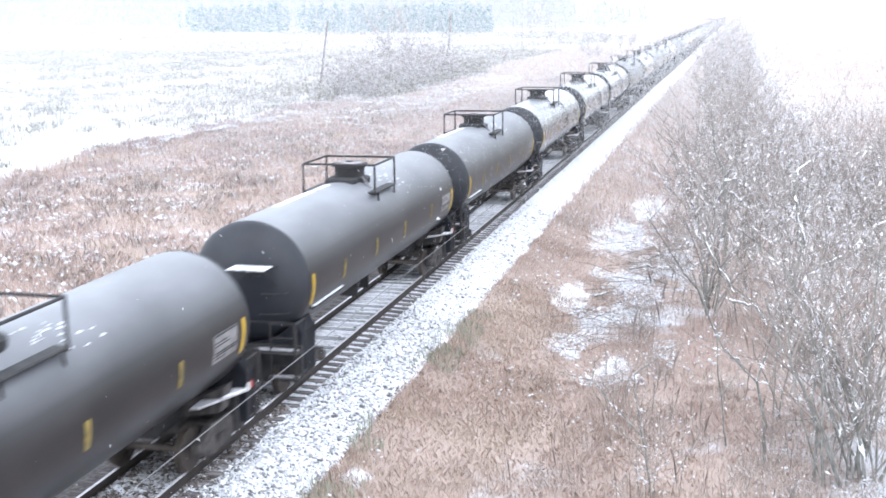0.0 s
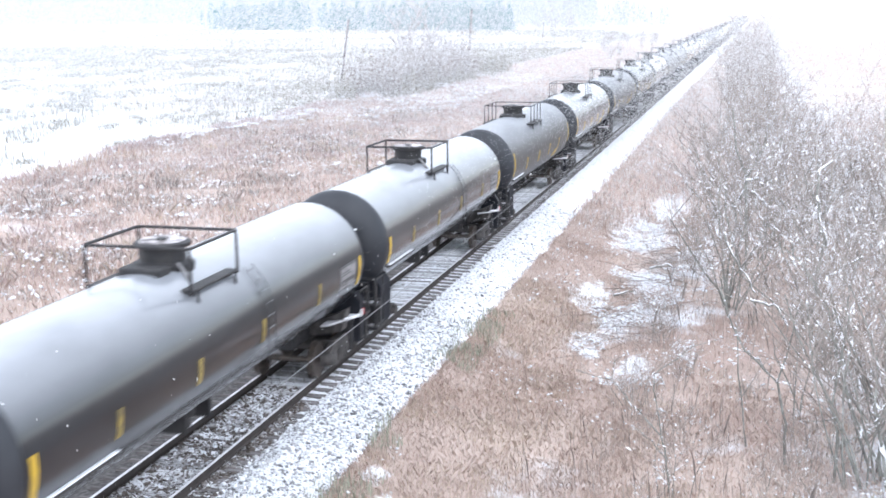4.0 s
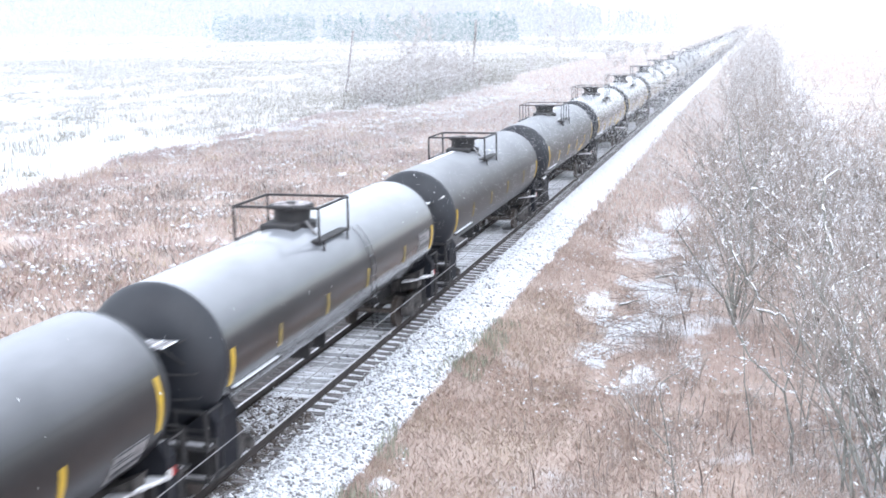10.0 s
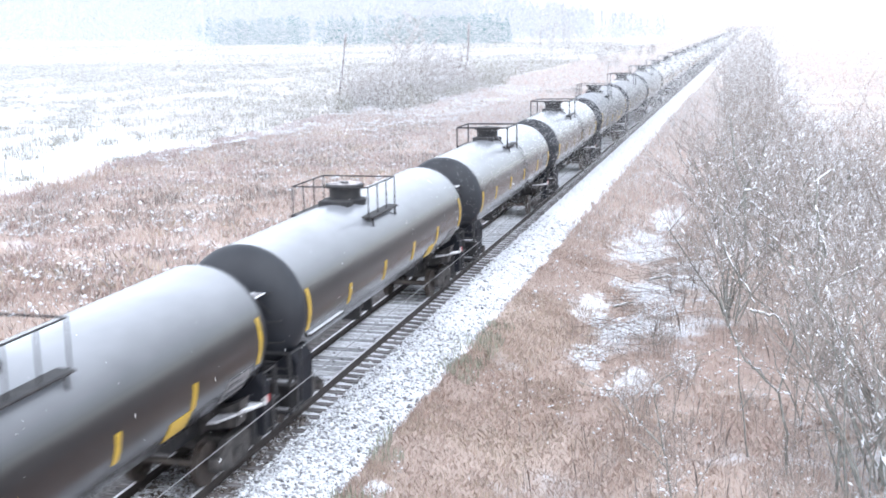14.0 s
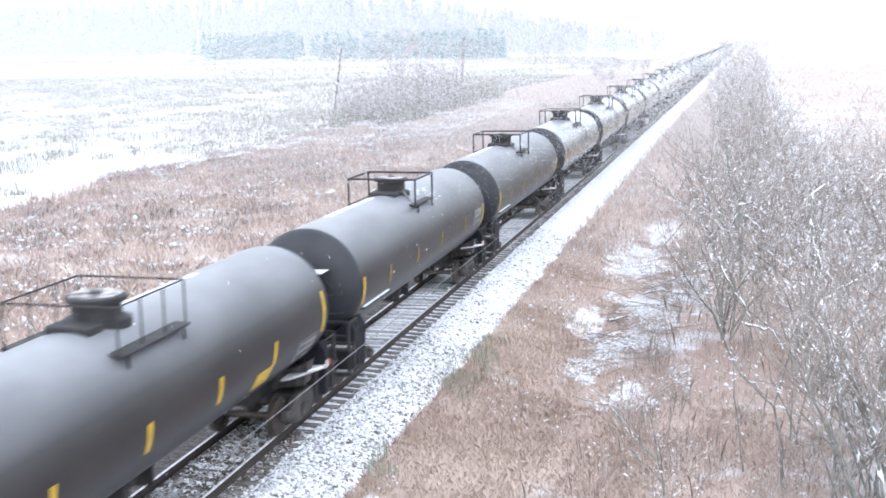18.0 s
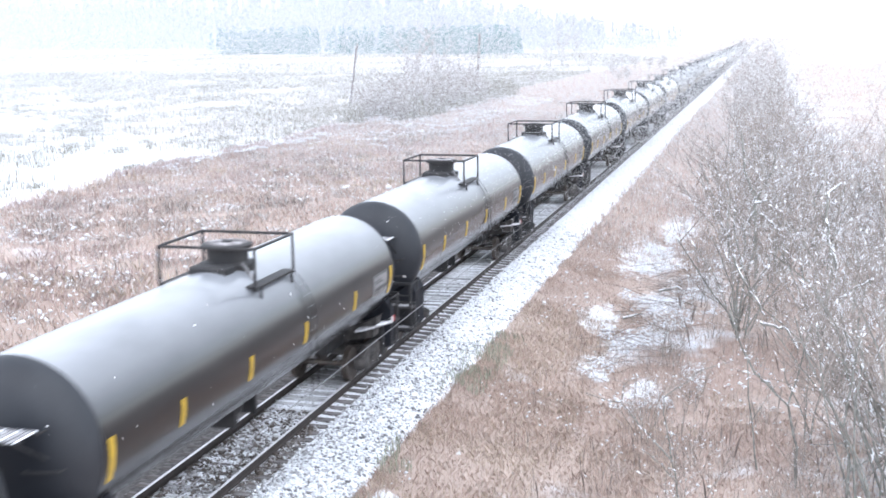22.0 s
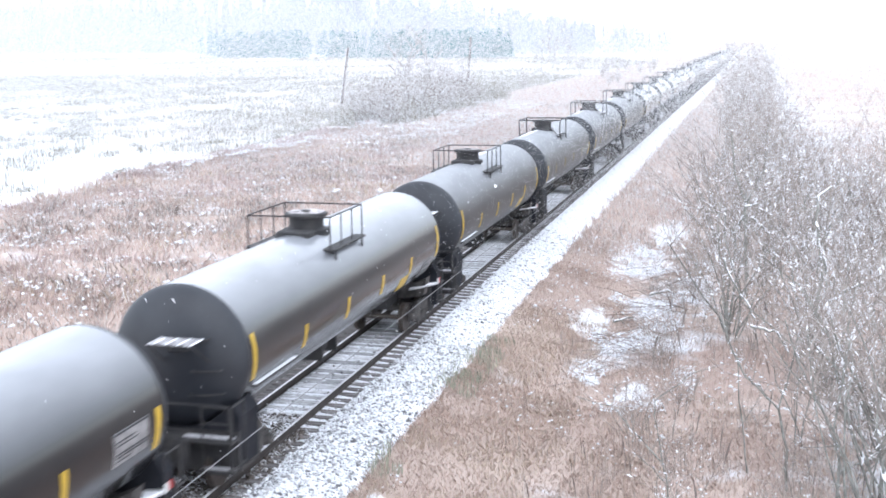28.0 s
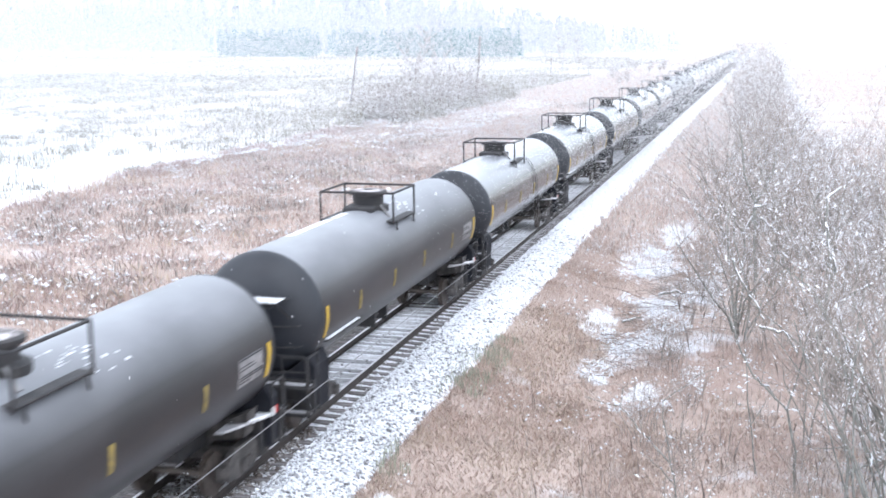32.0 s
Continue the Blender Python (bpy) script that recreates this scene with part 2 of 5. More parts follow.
def ground_material():
    """Snow and dead grass by the lie of the land: grass on the banks, snow on the fields and in hollows."""
    m = bpy.data.materials.new("snowy_ground")
    m.use_nodes = True
    n, l = m.node_tree.nodes, m.node_tree.links
    b = n["Principled BSDF"]
    b.inputs["Roughness"].default_value, b.inputs["Specular IOR Level"].default_value = 0.85, 0.2
    geo, sep = n.new("ShaderNodeNewGeometry"), n.new("ShaderNodeSeparateXYZ")
    l.new(geo.outputs["Position"], sep.inputs[0])

    def noise_tex(scale, detail=4, vec=None):
        t = n.new("ShaderNodeTexNoise")
        t.inputs["Scale"].default_value, t.inputs["Detail"].default_value = scale, detail
        l.new(vec or geo.outputs["Position"], t.inputs["Vector"])
        return t.outputs["Fac"]

    def maths(op, a, c, clamp=False):
        t = n.new("ShaderNodeMath")
        t.operation, t.use_clamp = op, clamp
        for i, v in enumerate((a, c)):
            if isinstance(v, (int, float)):
                t.inputs[i].default_value = v
            else:
                l.new(v, t.inputs[i])
        return t.outputs[0]

    def step(v, a, c):
        t = n.new("ShaderNodeMapRange")
        t.inputs["From Min"].default_value, t.inputs["From Max"].default_value = a, c
        l.new(v, t.inputs["Value"])
        return t.outputs[0]

    wobble, patch, fine = noise_tex(0.22), noise_tex(0.32, 6), noise_tex(9, 5)
    streak = n.new("ShaderNodeMapping")
    streak.inputs["Scale"].default_value = (0.05, 0.25, 1)
    l.new(geo.outputs["Position"], streak.inputs["Vector"])
    drift = noise_tex(1.0, 6, streak.outputs[0])
    x = maths("ADD", sep.outputs["X"], maths("MULTIPLY", maths("SUBTRACT", wobble, 0.5), 5.0))
    field_left = step(x, -46.0, -47.2)
    thin = step(drift, 0.56, 0.44)
    left = maths("MULTIPLY", field_left, maths("MAXIMUM", maths("MAXIMUM", thin, 0.46), step(sep.outputs["Y"], 150.0, 90.0)))
    dust = maths("MULTIPLY", step(patch, 0.56, 0.7), 0.6)
    hollow = maths("MULTIPLY", maths("MULTIPLY", step(x, -6.6, -5.2), step(x, 3.0, -1.0)), maths("MULTIPLY", step(patch, 0.5, 0.66), 0.75))
    field_right = maths("MULTIPLY", maths("MULTIPLY", step(x, 5.0, 9.0), step(drift, 0.62, 0.42)), 0.42)
    under = maths("MULTIPLY", maths("MULTIPLY", step(x, 1.2, 3.6), step(x, 12.0, 8.0)), step(patch, 0.4, 0.56))
    drifts = 0.0
    for cx, cy, rx, ry in DRIFTS:
        ox, oy = maths("DIVIDE", maths("SUBTRACT", sep.outputs["X"], cx), rx), maths("DIVIDE", maths("SUBTRACT", sep.outputs["Y"], cy), ry)
        reach = maths("ADD", maths("ADD", maths("MULTIPLY", ox, ox), maths("MULTIPLY", oy, oy)), maths("MULTIPLY", maths("SUBTRACT", noise_tex(3.4, 8), 0.5), 4.0))
        drifts = maths("MAXIMUM", drifts, maths("MULTIPLY", step(reach, 1.4, 0.3), 1.0))
    snow = maths("MAXIMUM", maths("MAXIMUM", maths("MAXIMUM", left, drifts), dust), maths("MAXIMUM", maths("MAXIMUM", hollow, under), field_right))
    snow = step(maths("ADD", snow, maths("MULTIPLY", maths("SUBTRACT", fine, 0.5), 0.7)), 0.25, 0.75)
    brown, white, top = n.new("ShaderNodeMix"), n.new("ShaderNodeMix"), n.new("ShaderNodeMix")
    for t in (brown, white, top):
        t.data_type = "RGBA"
    brown.inputs["A"].default_value, brown.inputs["B"].default_value = (0.31, 0.228, 0.2, 1), (0.6, 0.505, 0.45, 1)
    white.inputs["A"].default_value, white.inputs["B"].default_value = (0.62, 0.64, 0.68, 1), (0.78, 0.8, 0.84, 1)
    tone = maths("ADD", maths("MULTIPLY", noise_tex(3.0, 6), 0.5), maths("MULTIPLY", step(noise_tex(0.14, 5), 0.36, 0.64), 0.5))
    l.new(tone, brown.inputs["Factor"])
    l.new(noise_tex(0.8, 5), white.inputs["Factor"])
    l.new(snow, top.inputs["Factor"])
    l.new(brown.outputs["Result"], top.inputs["A"])
    l.new(white.outputs["Result"], top.inputs["B"])
    l.new(top.outputs["Result"], b.inputs["Base Color"])
    bp = n.new("ShaderNodeBump")
    bp.inputs["Strength"].default_value, bp.inputs["Distance"].default_value = 0.6, 0.06
    l.new(noise_tex(5, 6), bp.inputs["Height"])
    l.new(bp.outputs[0], b.inputs["Normal"])
    return m


GROUND = ground_material()

# ---- building helpers ----
def part(name, bm, mat, parent=None, label="", smooth=False):
    """Links a bmesh as one mesh object under a thing."""
    me = bpy.data.meshes.new(name)
    bm.to_mesh(me)
    bm.free()
    me.materials.append(mat)
    if smooth:
        me.shade_smooth()
    ob = new(name, me)
    ob.parent = parent
    return tagged(ob, label) if label else ob


def lump(name, verts, faces, mat, parent=None, smooth=False):
    """Links loose geometry from arrays as one mesh object."""
    me = bpy.data.meshes.new(name)
    me.from_pydata(verts, [], faces)
    me.materials.append(mat)
    if smooth:
        me.shade_smooth()
    ob = new(name, me)
    ob.parent = parent
    return ob


def box(bm, x0, x1, y0, y1, z0, z1, turn=None, bevel=0.0):
    r = bmesh.ops.create_cube(bm, size=1.0)
    vs = r["verts"]
    m = Matrix.Translation(((x0 + x1) / 2, (y0 + y1) / 2, (z0 + z1) / 2)) @ Matrix.Diagonal((x1 - x0, y1 - y0, z1 - z0, 1))
    bmesh.ops.transform(bm, matrix=turn @ m if turn else m, verts=vs)
    if bevel:
        bmesh.ops.bevel(bm, geom=list({e for v in vs for e in v.link_edges}), offset=bevel, segments=1, affect="EDGES")


def rod(bm, a, b, r0, r1=None, n=8):
    """A round bar from a to b."""
    a, b = Vector(a), Vector(b)
    d = b - a
    m = Matrix.Translation((a + b) / 2) @ d.to_track_quat("Z", "Y").to_matrix().to_4x4()
    bmesh.ops.create_cone(bm, cap_ends=True, segments=n, radius1=r0, radius2=r0 if r1 is None else r1, depth=d.length, matrix=m)


def bar_path(bm, pts, r, n=6):
    for a, b in zip(pts, pts[1:]):
        rod(bm, a, b, r, n=n)


def lathe(bm, profile, n=48, axis="Y", centre=(0, 0, 0), caps=True):
    """Turns (along, radius) pairs round an axis through centre."""
    rings = []
    for along, r in profile:
        ring = []
        for i in range(n):
            a = 2 * math.pi * i / n
            c, s = r * math.cos(a), r * math.sin(a)
            p = (c, along, s) if axis == "Y" else (c, s, along)
            ring.append(bm.verts.new((p[0] + centre[0], p[1] + centre[1], p[2] + centre[2])))
        rings.append(ring)
    for p, q in zip(rings, rings[1:]):
        for i in range(n):
            bm.faces.new((p[i], p[(i + 1) % n], q[(i + 1) % n], q[i]))
    for ring in (rings[0], rings[-1]) if caps else ():
        bm.faces.new(ring)
    bmesh.ops.recalc_face_normals(bm, faces=bm.faces)


# ---- ground, ballast, track ----
TX = -11.45   # centre of the track
NEAR_RAIL, FAR_RAIL = TX + 0.753, TX - 0.753


def ground_height(x, y):
    d = abs(x - TX)
    if x > TX:
        z = np.interp(x, (TX, -9.5, -8.4, -7.2, -5.6, -4.6, -2.5, 3, 12, 60, 300), (-0.62, -0.62, -0.8, -1.05, -1.5, -1.7, -1.55, -1.5, -1.7, -1.6, -1.0))
    else:
        z = np.interp(-x, (-TX, 13.4, 14.6, 16.0, 18.5, 21, 26, 38, 46.5, 49, 120, 400, 1200), (-0.62, -0.62, -0.8, -1.2, -1.8, -1.6, -0.85, -0.75, -1.05, -1.4, -1.25, 1.0, 5.0))
    if d > 3.5:
        k = min(1.0, (d - 3.5) / 3)
        z += k * ((0.42 if -45 < x < TX else 0.16) * noise.noise((x * 0.33, y * 0.33, 0)) + (0.16 if -45 < x < TX else 0.05) * noise.noise((x * 0.9, y * 0.9, 7)) + 0.3 * noise.noise((x * 0.06, y * 0.05, 4)))
    return float(z)


def build_ground():
    xs = np.unique(np.concatenate([np.linspace(-1800, -150, 16), np.linspace(-150, -50, 34), np.linspace(-50, -15, 60), np.linspace(-15, -8, 22), np.linspace(-8, 14, 44), np.linspace(14, 60, 24), np.linspace(60, 1200, 16)]))
    ys = np.unique(np.concatenate([np.linspace(-700, 0, 15), np.linspace(0, 110, 180), np.linspace(110, 260, 110), np.linspace(260, 700, 60), np.linspace(700, 2600, 20)]))
    verts = [(float(x), float(y), ground_height(x, y)) for y in ys for x in xs]
    w = len(xs)
    faces = [(j * w + i, j * w + i + 1, (j + 1) * w + i + 1, (j + 1) * w + i) for j in range(len(ys) - 1) for i in range(w - 1)]
    tagged(lump("ground", verts, faces, GROUND, smooth=True), "open ground with dead brown grass and patches of fresh snow", "ground", kind="structure")


build_ground()


def build_ballast(name, prof, mat, label, outer):
    ys = np.concatenate([np.arange(-700, 10, 20), np.arange(10, 130, 0.6), np.arange(130, 400, 4), np.arange(400, 1500, 25)])
    verts, faces = [], []
    for y in ys:
        for i, (x, z) in enumerate(prof):
            k = 1.0 if i == outer else 0.1
            verts.append((TX + x + k * 0.22 * noise.noise((y * 0.5, i, 3)), float(y), z + 0.008 * noise.noise((y * 0.9, i * 3.0, 8))))
    w = len(prof)
    for j in range(len(ys) - 1):
        for i in range(w - 1):
            faces.append((j * w + i, j * w + i + 1, (j + 1) * w + i + 1, (j + 1) * w + i))
    return tagged(lump(name, verts, faces, mat, smooth=True), label, "track bed", kind="structure")


ballast = build_ballast("ballast_bed", ((-0.9, -0.19), (0.7, -0.19), (1.2, -0.235), (1.75, -0.23), (2.75, -0.62), (3.15, -0.95)), SNOW, "raised track bed of crushed stone under thin snow", 5)
build_ballast("far_side_ballast", ((-3.15, -0.95), (-2.75, -0.62), (-1.75, -0.23), (-0.9, -0.19)), SHADED_GRAVEL, "bare gravel on the track's far side, darkened for shade", 0)


def build_rail(x, label):
    """One running rail with foot, web and worn head, and the strip on which the wheels run."""
    rail = tagged(new("rail"), label, "rail", group="running rails of the track")
    rail.location = (x, 0, 0)
    bm = bmesh.new()
    half = ((-0.07, -0.178), (-0.07, -0.165), (-0.012, -0.14), (-0.012, -0.045), (-0.036, -0.035), (-0.036, -0.006), (-0.028, -0.001))
    prof = list(half) + [(-px, z) for px, z in reversed(half)]
    a = [bm.verts.new((px, -700, z)) for px, z in prof]
    b = [bm.verts.new((px, 1500, z)) for px, z in prof]
    for i in range(len(prof)):
        j = (i + 1) % len(prof)
        bm.faces.new((a[i], a[j], b[j], b[i]))
    bm.faces.new(a), bm.faces.new(b)
    bmesh.ops.recalc_face_normals(bm, faces=bm.faces)
    part("rail_bar", bm, RAIL_STEEL, rail)
    bm = bmesh.new()
    box(bm, -0.033, 0.033, -700, 1500, -0.004, 0.003)
    part("running_strip", bm, RAIL_HEAD, rail, "strip polished by wheels, its shine put into the colour")


build_rail(NEAR_RAIL, "steel rail with a rusty side and polished head")
build_rail(FAR_RAIL, "steel rail with a rusty side and polished head")

# ---- the train: black tank cars ----
R, ZC, SHELL, BULGE = 1.52, 2.75, 7.55, 0.72   # tank radius, height of its axis, half length, depth of a head


def skin(bm, y0, y1, a0, a1, r=R + 0.012, n=6, side=1):
    """A thin sheet that lies on the tank's side between two angles above the level of its axis."""
    rows = []
    for y in (y0, y1):
        for rr in (r, r - 0.025):
            rows.append([bm.verts.new((side * rr * math.cos(radians(a0 + (a1 - a0) * i / n)), y, ZC + rr * math.sin(radians(a0 + (a1 - a0) * i / n)))) for i in range(n + 1)])
    o0, i0, o1, i1 = rows
    for i in range(n):
        bm.faces.new((o0[i], o0[i + 1], o1[i + 1], o1[i]))
        bm.faces.new((o0[i], i0[i], i0[i + 1], o0[i + 1]))
        bm.faces.new((o1[i], o1[i + 1], i1[i + 1], i1[i]))
    bm.faces.new((o0[0], o1[0], i1[0], i0[0])), bm.faces.new((o0[n], i0[n], i1[n], o1[n]))
    bmesh.ops.recalc_face_normals(bm, faces=bm.faces)


def head_y(x, z):
    return SHELL + BULGE * math.sqrt(max(0.0, 1 - (x * x + (z - ZC) ** 2) / R ** 2))


def build_truck(car, y):
    """A four-wheel truck: bolster, two cast side frames with springs, two axles, four flanged wheels."""
    bm = bmesh.new()
    box(bm, -1.0, 1.0, y - 0.2, y + 0.2, 0.48, 0.78, bevel=0.04)
    box(bm, -0.35, 0.35, y - 0.3, y + 0.3, 0.78, 0.9, bevel=0.02)
    truck = part("truck", bm, FRAME_IRON, car, "cast-iron truck with two axles")
    for s in (-1, 1):
        bm = bmesh.new()
        pts = [(-1.08, 0.36), (-1.08, 0.62), (-0.72, 0.66), (-0.42, 0.86), (0.42, 0.86), (0.72, 0.66), (1.08, 0.62), (1.08, 0.36), (0.74, 0.4), (0.42, 0.2), (-0.42, 0.2), (-0.74, 0.4)]
        a = [bm.verts.new((s * 0.93, y + py, pz)) for py, pz in pts]
        b = [bm.verts.new((s * 1.1, y + py, pz)) for py, pz in pts]
        bm.faces.new(a), bm.faces.new(b)
        for i in range(len(pts)):
            j = (i + 1) % len(pts)
            bm.faces.new((a[i], a[j], b[j], b[i]))
        bmesh.ops.recalc_face_normals(bm, faces=bm.faces)
        for k in (-0.16, 0, 0.16):
            lathe(bm, [(0.28 + 0.035 * i, 0.07 if i % 2 else 0.055) for i in range(9)], 8, "Z", (s * 1.12, y + k, 0))
        for k in (-0.89, 0.89):
            rod(bm, (s * 1.08, y + k, 0.47), (s * 1.22, y + k, 0.47), 0.17, 0.14, 12)
        part("side_frame", bm, FRAME_IRON, truck)
        for k in (-0.89, 0.89):
            bm = bmesh.new()
            lathe(bm, [(-0.07, 0.3), (-0.07, 0.457), (0.05, 0.452), (0.05, 0.49), (0.08, 0.485), (0.08, 0.3), (0.03, 0.26), (0.05, 0.1), (-0.03, 0.1), (-0.02, 0.26)], 28, "Y")
            bmesh.ops.transform(bm, matrix=Matrix.Translation((s * 0.753, y + k, 0.457)) @ Matrix.Rotation(s * math.pi / 2, 4, "Z"), verts=bm.verts)
            part("wheel", bm, WHEEL_STEEL, truck)
    for k in (-0.89, 0.89):
        bm = bmesh.new()
        rod(bm, (-0.72, y + k, 0.457), (0.72, y + k, 0.457), 0.085, n=12)
        part("axle", bm, WHEEL_STEEL, truck)


def build_tank_car(paint, low_walkways, label, snow_strip, yellow_panel, DOME, plain=False):
    tall_stripes = low_walkways
    car = tagged(new("tank_car"), label, "tank car", group="tank cars of the passing train")
    bm = bmesh.new()
    lathe(bm, [(y, R) for y in np.linspace(-SHELL, SHELL, 6)], 80, "Y", (0, 0, ZC), False)
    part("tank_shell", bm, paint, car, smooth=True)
    for s in (-1, 1):
        bm = bmesh.new()
        lathe(bm, [(s * (SHELL + 0.021 + BULGE * math.sin(a)), R * math.cos(a) + 0.003) for a in np.linspace(0, 1.565, 12)], 56, "Y", (0, 0, ZC), False)
        part("tank_head", bm, HEAD_PAINT, car, "dull black dished tank end", smooth=True)
        if not plain:
            for x0, x1, z in ((0.1, 0.5, 3.06), (0.55, 1.1, 2.62), (0.45, 1.1, 2.1)):
                bm = bmesh.new()
                ends = [(x, s * (head_y(x, z) + 0.12), z) for x in (x0, (x0 + x1) / 2, x1)]
                bar_path(bm, ends, 0.018)
                for q in (ends[0], ends[-1]):
                    rod(bm, q, (q[0], s * (head_y(q[0], z) + 0.01), z), 0.015)
                part("grab_iron", bm, IRON, car)
    # fittings on top
    bm = bmesh.new()
    lathe(bm, [(4.12, 0.62), (4.3, 0.62), (4.33, 0.5), (4.36, 0.46), (4.62, 0.46), (4.64, 0.56), (4.67, 0.56)], 28, "Z", (0, DOME, 0))
    housing = part("manway_housing", bm, IRON, car, "black round valve housing")
    bm = bmesh.new()
    lathe(bm, [(4.67, 0.57), (4.72, 0.57), (4.745, 0.5), (4.75, 0.12), (4.79, 0.1)], 28, "Z", (0, DOME, 0))
    part("lid", bm, IRON, housing)
    bm = bmesh.new()
    lathe(bm, [(4.748, 0.48), (4.757, 0.46), (4.76, 0.13)], 24, "Z", (0, DOME, 0))
    part("snow_cap", bm, THIN_SNOW, housing, "thin dusting of snow on the lid")
    bm = bmesh.new()
    box(bm, -0.45, 0.45, DOME - 1.05, DOME - 0.55, 4.18, 4.36, bevel=0.03)
    part("valve_box", bm, IRON, car)
    if not low_walkways:
        bm = bmesh.new()
        rod(bm, (0.5, DOME - 0.35, 4.36), (0.82, DOME - 0.48, 4.04), 0.03, 0.04)
        part("vent_pipe", bm, STENCIL, car, "short pale pipe beside the manway")
    wx, wz, half = (1.02, 3.98, 1.25) if low_walkways else (1.0, 3.99, 1.05)
    for s in (-1, 1):
        bm = bmesh.new()
        wide = 0.21 if low_walkways else 0.15
        box(bm, s * wx - wide, s * wx + wide, DOME - half, DOME + half, wz - 0.06, wz, bevel=0.02)
        walkway = part("walkway", bm, IRON, car, "black steel grating step")
        for y in (DOME - half + 0.2, DOME + half - 0.2):
            bm = bmesh.new()
            bar_path(bm, [(s * (wx + 0.15), y, wz - 0.05), (s * (wx + 0.17), y, ZC + math.sqrt(R * R - (wx + 0.17) ** 2) - 0.02)], 0.03)
            part("bracket", bm, IRON, walkway)
    r = 0.02 if low_walkways else 0.033
    top = 4.8
    for s in (-1, 1):
        px = s * 1.12
        for y in ((-half, -0.42, 0.42, half) if low_walkways else (-half, half)):
            bm = bmesh.new()
            rod(bm, (px, DOME + y, 3.9), (px, DOME + y, top), r)
            part("railing_post", bm, IRON, car)
        bm = bmesh.new()
        bar_path(bm, [(px, DOME - half, top), (px, DOME + half, top)], r)
        part("railing_bar", bm, IRON, car)
    for y in (-half, half):
        bm = bmesh.new()
        bar_path(bm, [(-1.12, DOME + y, top), (1.12, DOME + y, top)], r)
        part("railing_bar", bm, IRON, car)
    if plain:   # cars that stay far off: one plain underframe
        for e in (-1, 1):
            bm = bmesh.new()
            box(bm, -1.1, 1.1, e * 6.85 - 1.3, e * 6.85 + 1.3, 0.1, 0.85, bevel=0.1)
            part("truck", bm, FRAME_IRON, car)
            bm = bmesh.new()
            box(bm, -0.35, 0.35, min(e * 5.4, e * 9.0), max(e * 5.4, e * 9.0), 0.85, 1.2)
            part("stub_sill", bm, FRAME_IRON, car)
        return car
    # ladder down each side
    for s in () if low_walkways or paint is PAINT_MATT else (-1, 1):
        bm = bmesh.new()
        for y in (1.15, 1.55):
            pts = [(s * (R + 0.05) * math.cos(radians(a)), y, ZC + (R + 0.05) * math.sin(radians(a))) for a in range(48, -11, -8)]
            bar_path(bm, pts + [(s * (R + 0.05), y, 1.15)], 0.011)
        for a in (44, 34, 24, 14, 4, -6, -17, -28):
            q = (s * (R + 0.05) * math.cos(radians(a)) if a > -10 else s * (R + 0.05), ZC + (R + 0.05) * math.sin(radians(a)))
            rod(bm, (q[0], 1.15, q[1]), (q[0], 1.55, q[1]), 0.009)
        part("ladder", bm, paint, car)
    # yellow safety stripes, stencils and placards
    for s in (-1, 1):
        for y in (-4.4, -1.4, 1.5, 4.3) if tall_stripes else (-4.9, -1.95, 1.05, 4.4):
            bm = bmesh.new()
            skin(bm, y - 0.08, y + 0.08, *((-22, -1) if tall_stripes else (-16, 3)), side=s)
            # the kind of car decides whether its side stripes get the duller yellow
            worn = not tall_stripes and DOME < 0.28
            part("yellow_stripe", bm, YELLOW_DULL if worn else YELLOW, car, "dull yellow stripe" if worn else "yellow reflective stripe")
        for e in (-1, 1):
            bm = bmesh.new()
            skin(bm, min(e * 7.25, e * 7.42), max(e * 7.25, e * 7.42), *((-20, 18) if tall_stripes else (-22, 7)), side=s)
            part("yellow_stripe", bm, YELLOW, car, "tall yellow reflective stripe")
        if yellow_panel:
            bm = bmesh.new()
            skin(bm, 3.45, 4.3, -37, -21, side=s)
            part("yellow_panel", bm, YELLOW, car, "yellow square marking")
        bm = bmesh.new()
        low = -23 if tall_stripes else 0
        skin(bm, 5.85, 6.98, -16 + low, 6 + low, side=s)
        panel = part("stencil_panel", bm, STENCIL, car, "pale stencilled data panel")
        for a0, a1, y1 in ((4.4, 5.6, 6.95), (-0.6, 0.2, 6.5), (-3.0, -2.2, 6.6), (-8.6, -7.6, 6.95), (-10.6, -9.6, 6.95), (-13.2, -12.4, 6.4)):
            bm = bmesh.new()
            skin(bm, 5.9, y1, a0 + low, a1 + low, R + 0.018, 2, s)
            part("writing_bar", bm, HEAD_PAINT, panel)
        bm = bmesh.new()
        box(bm, s * 1.42 - 0.02, s * 1.42 + 0.02, 7.75, 7.87, 1.25, 1.4)
        part("reflector", bm, RED, car, "small red reflector")
        bm = bmesh.new()
        box(bm, s * 1.42 - 0.02, s * 1.42 + 0.02, 7.58, 7.74, 1.25, 1.4)
        part("reflector", bm, WHITE_PAINT, car, "small white reflector")
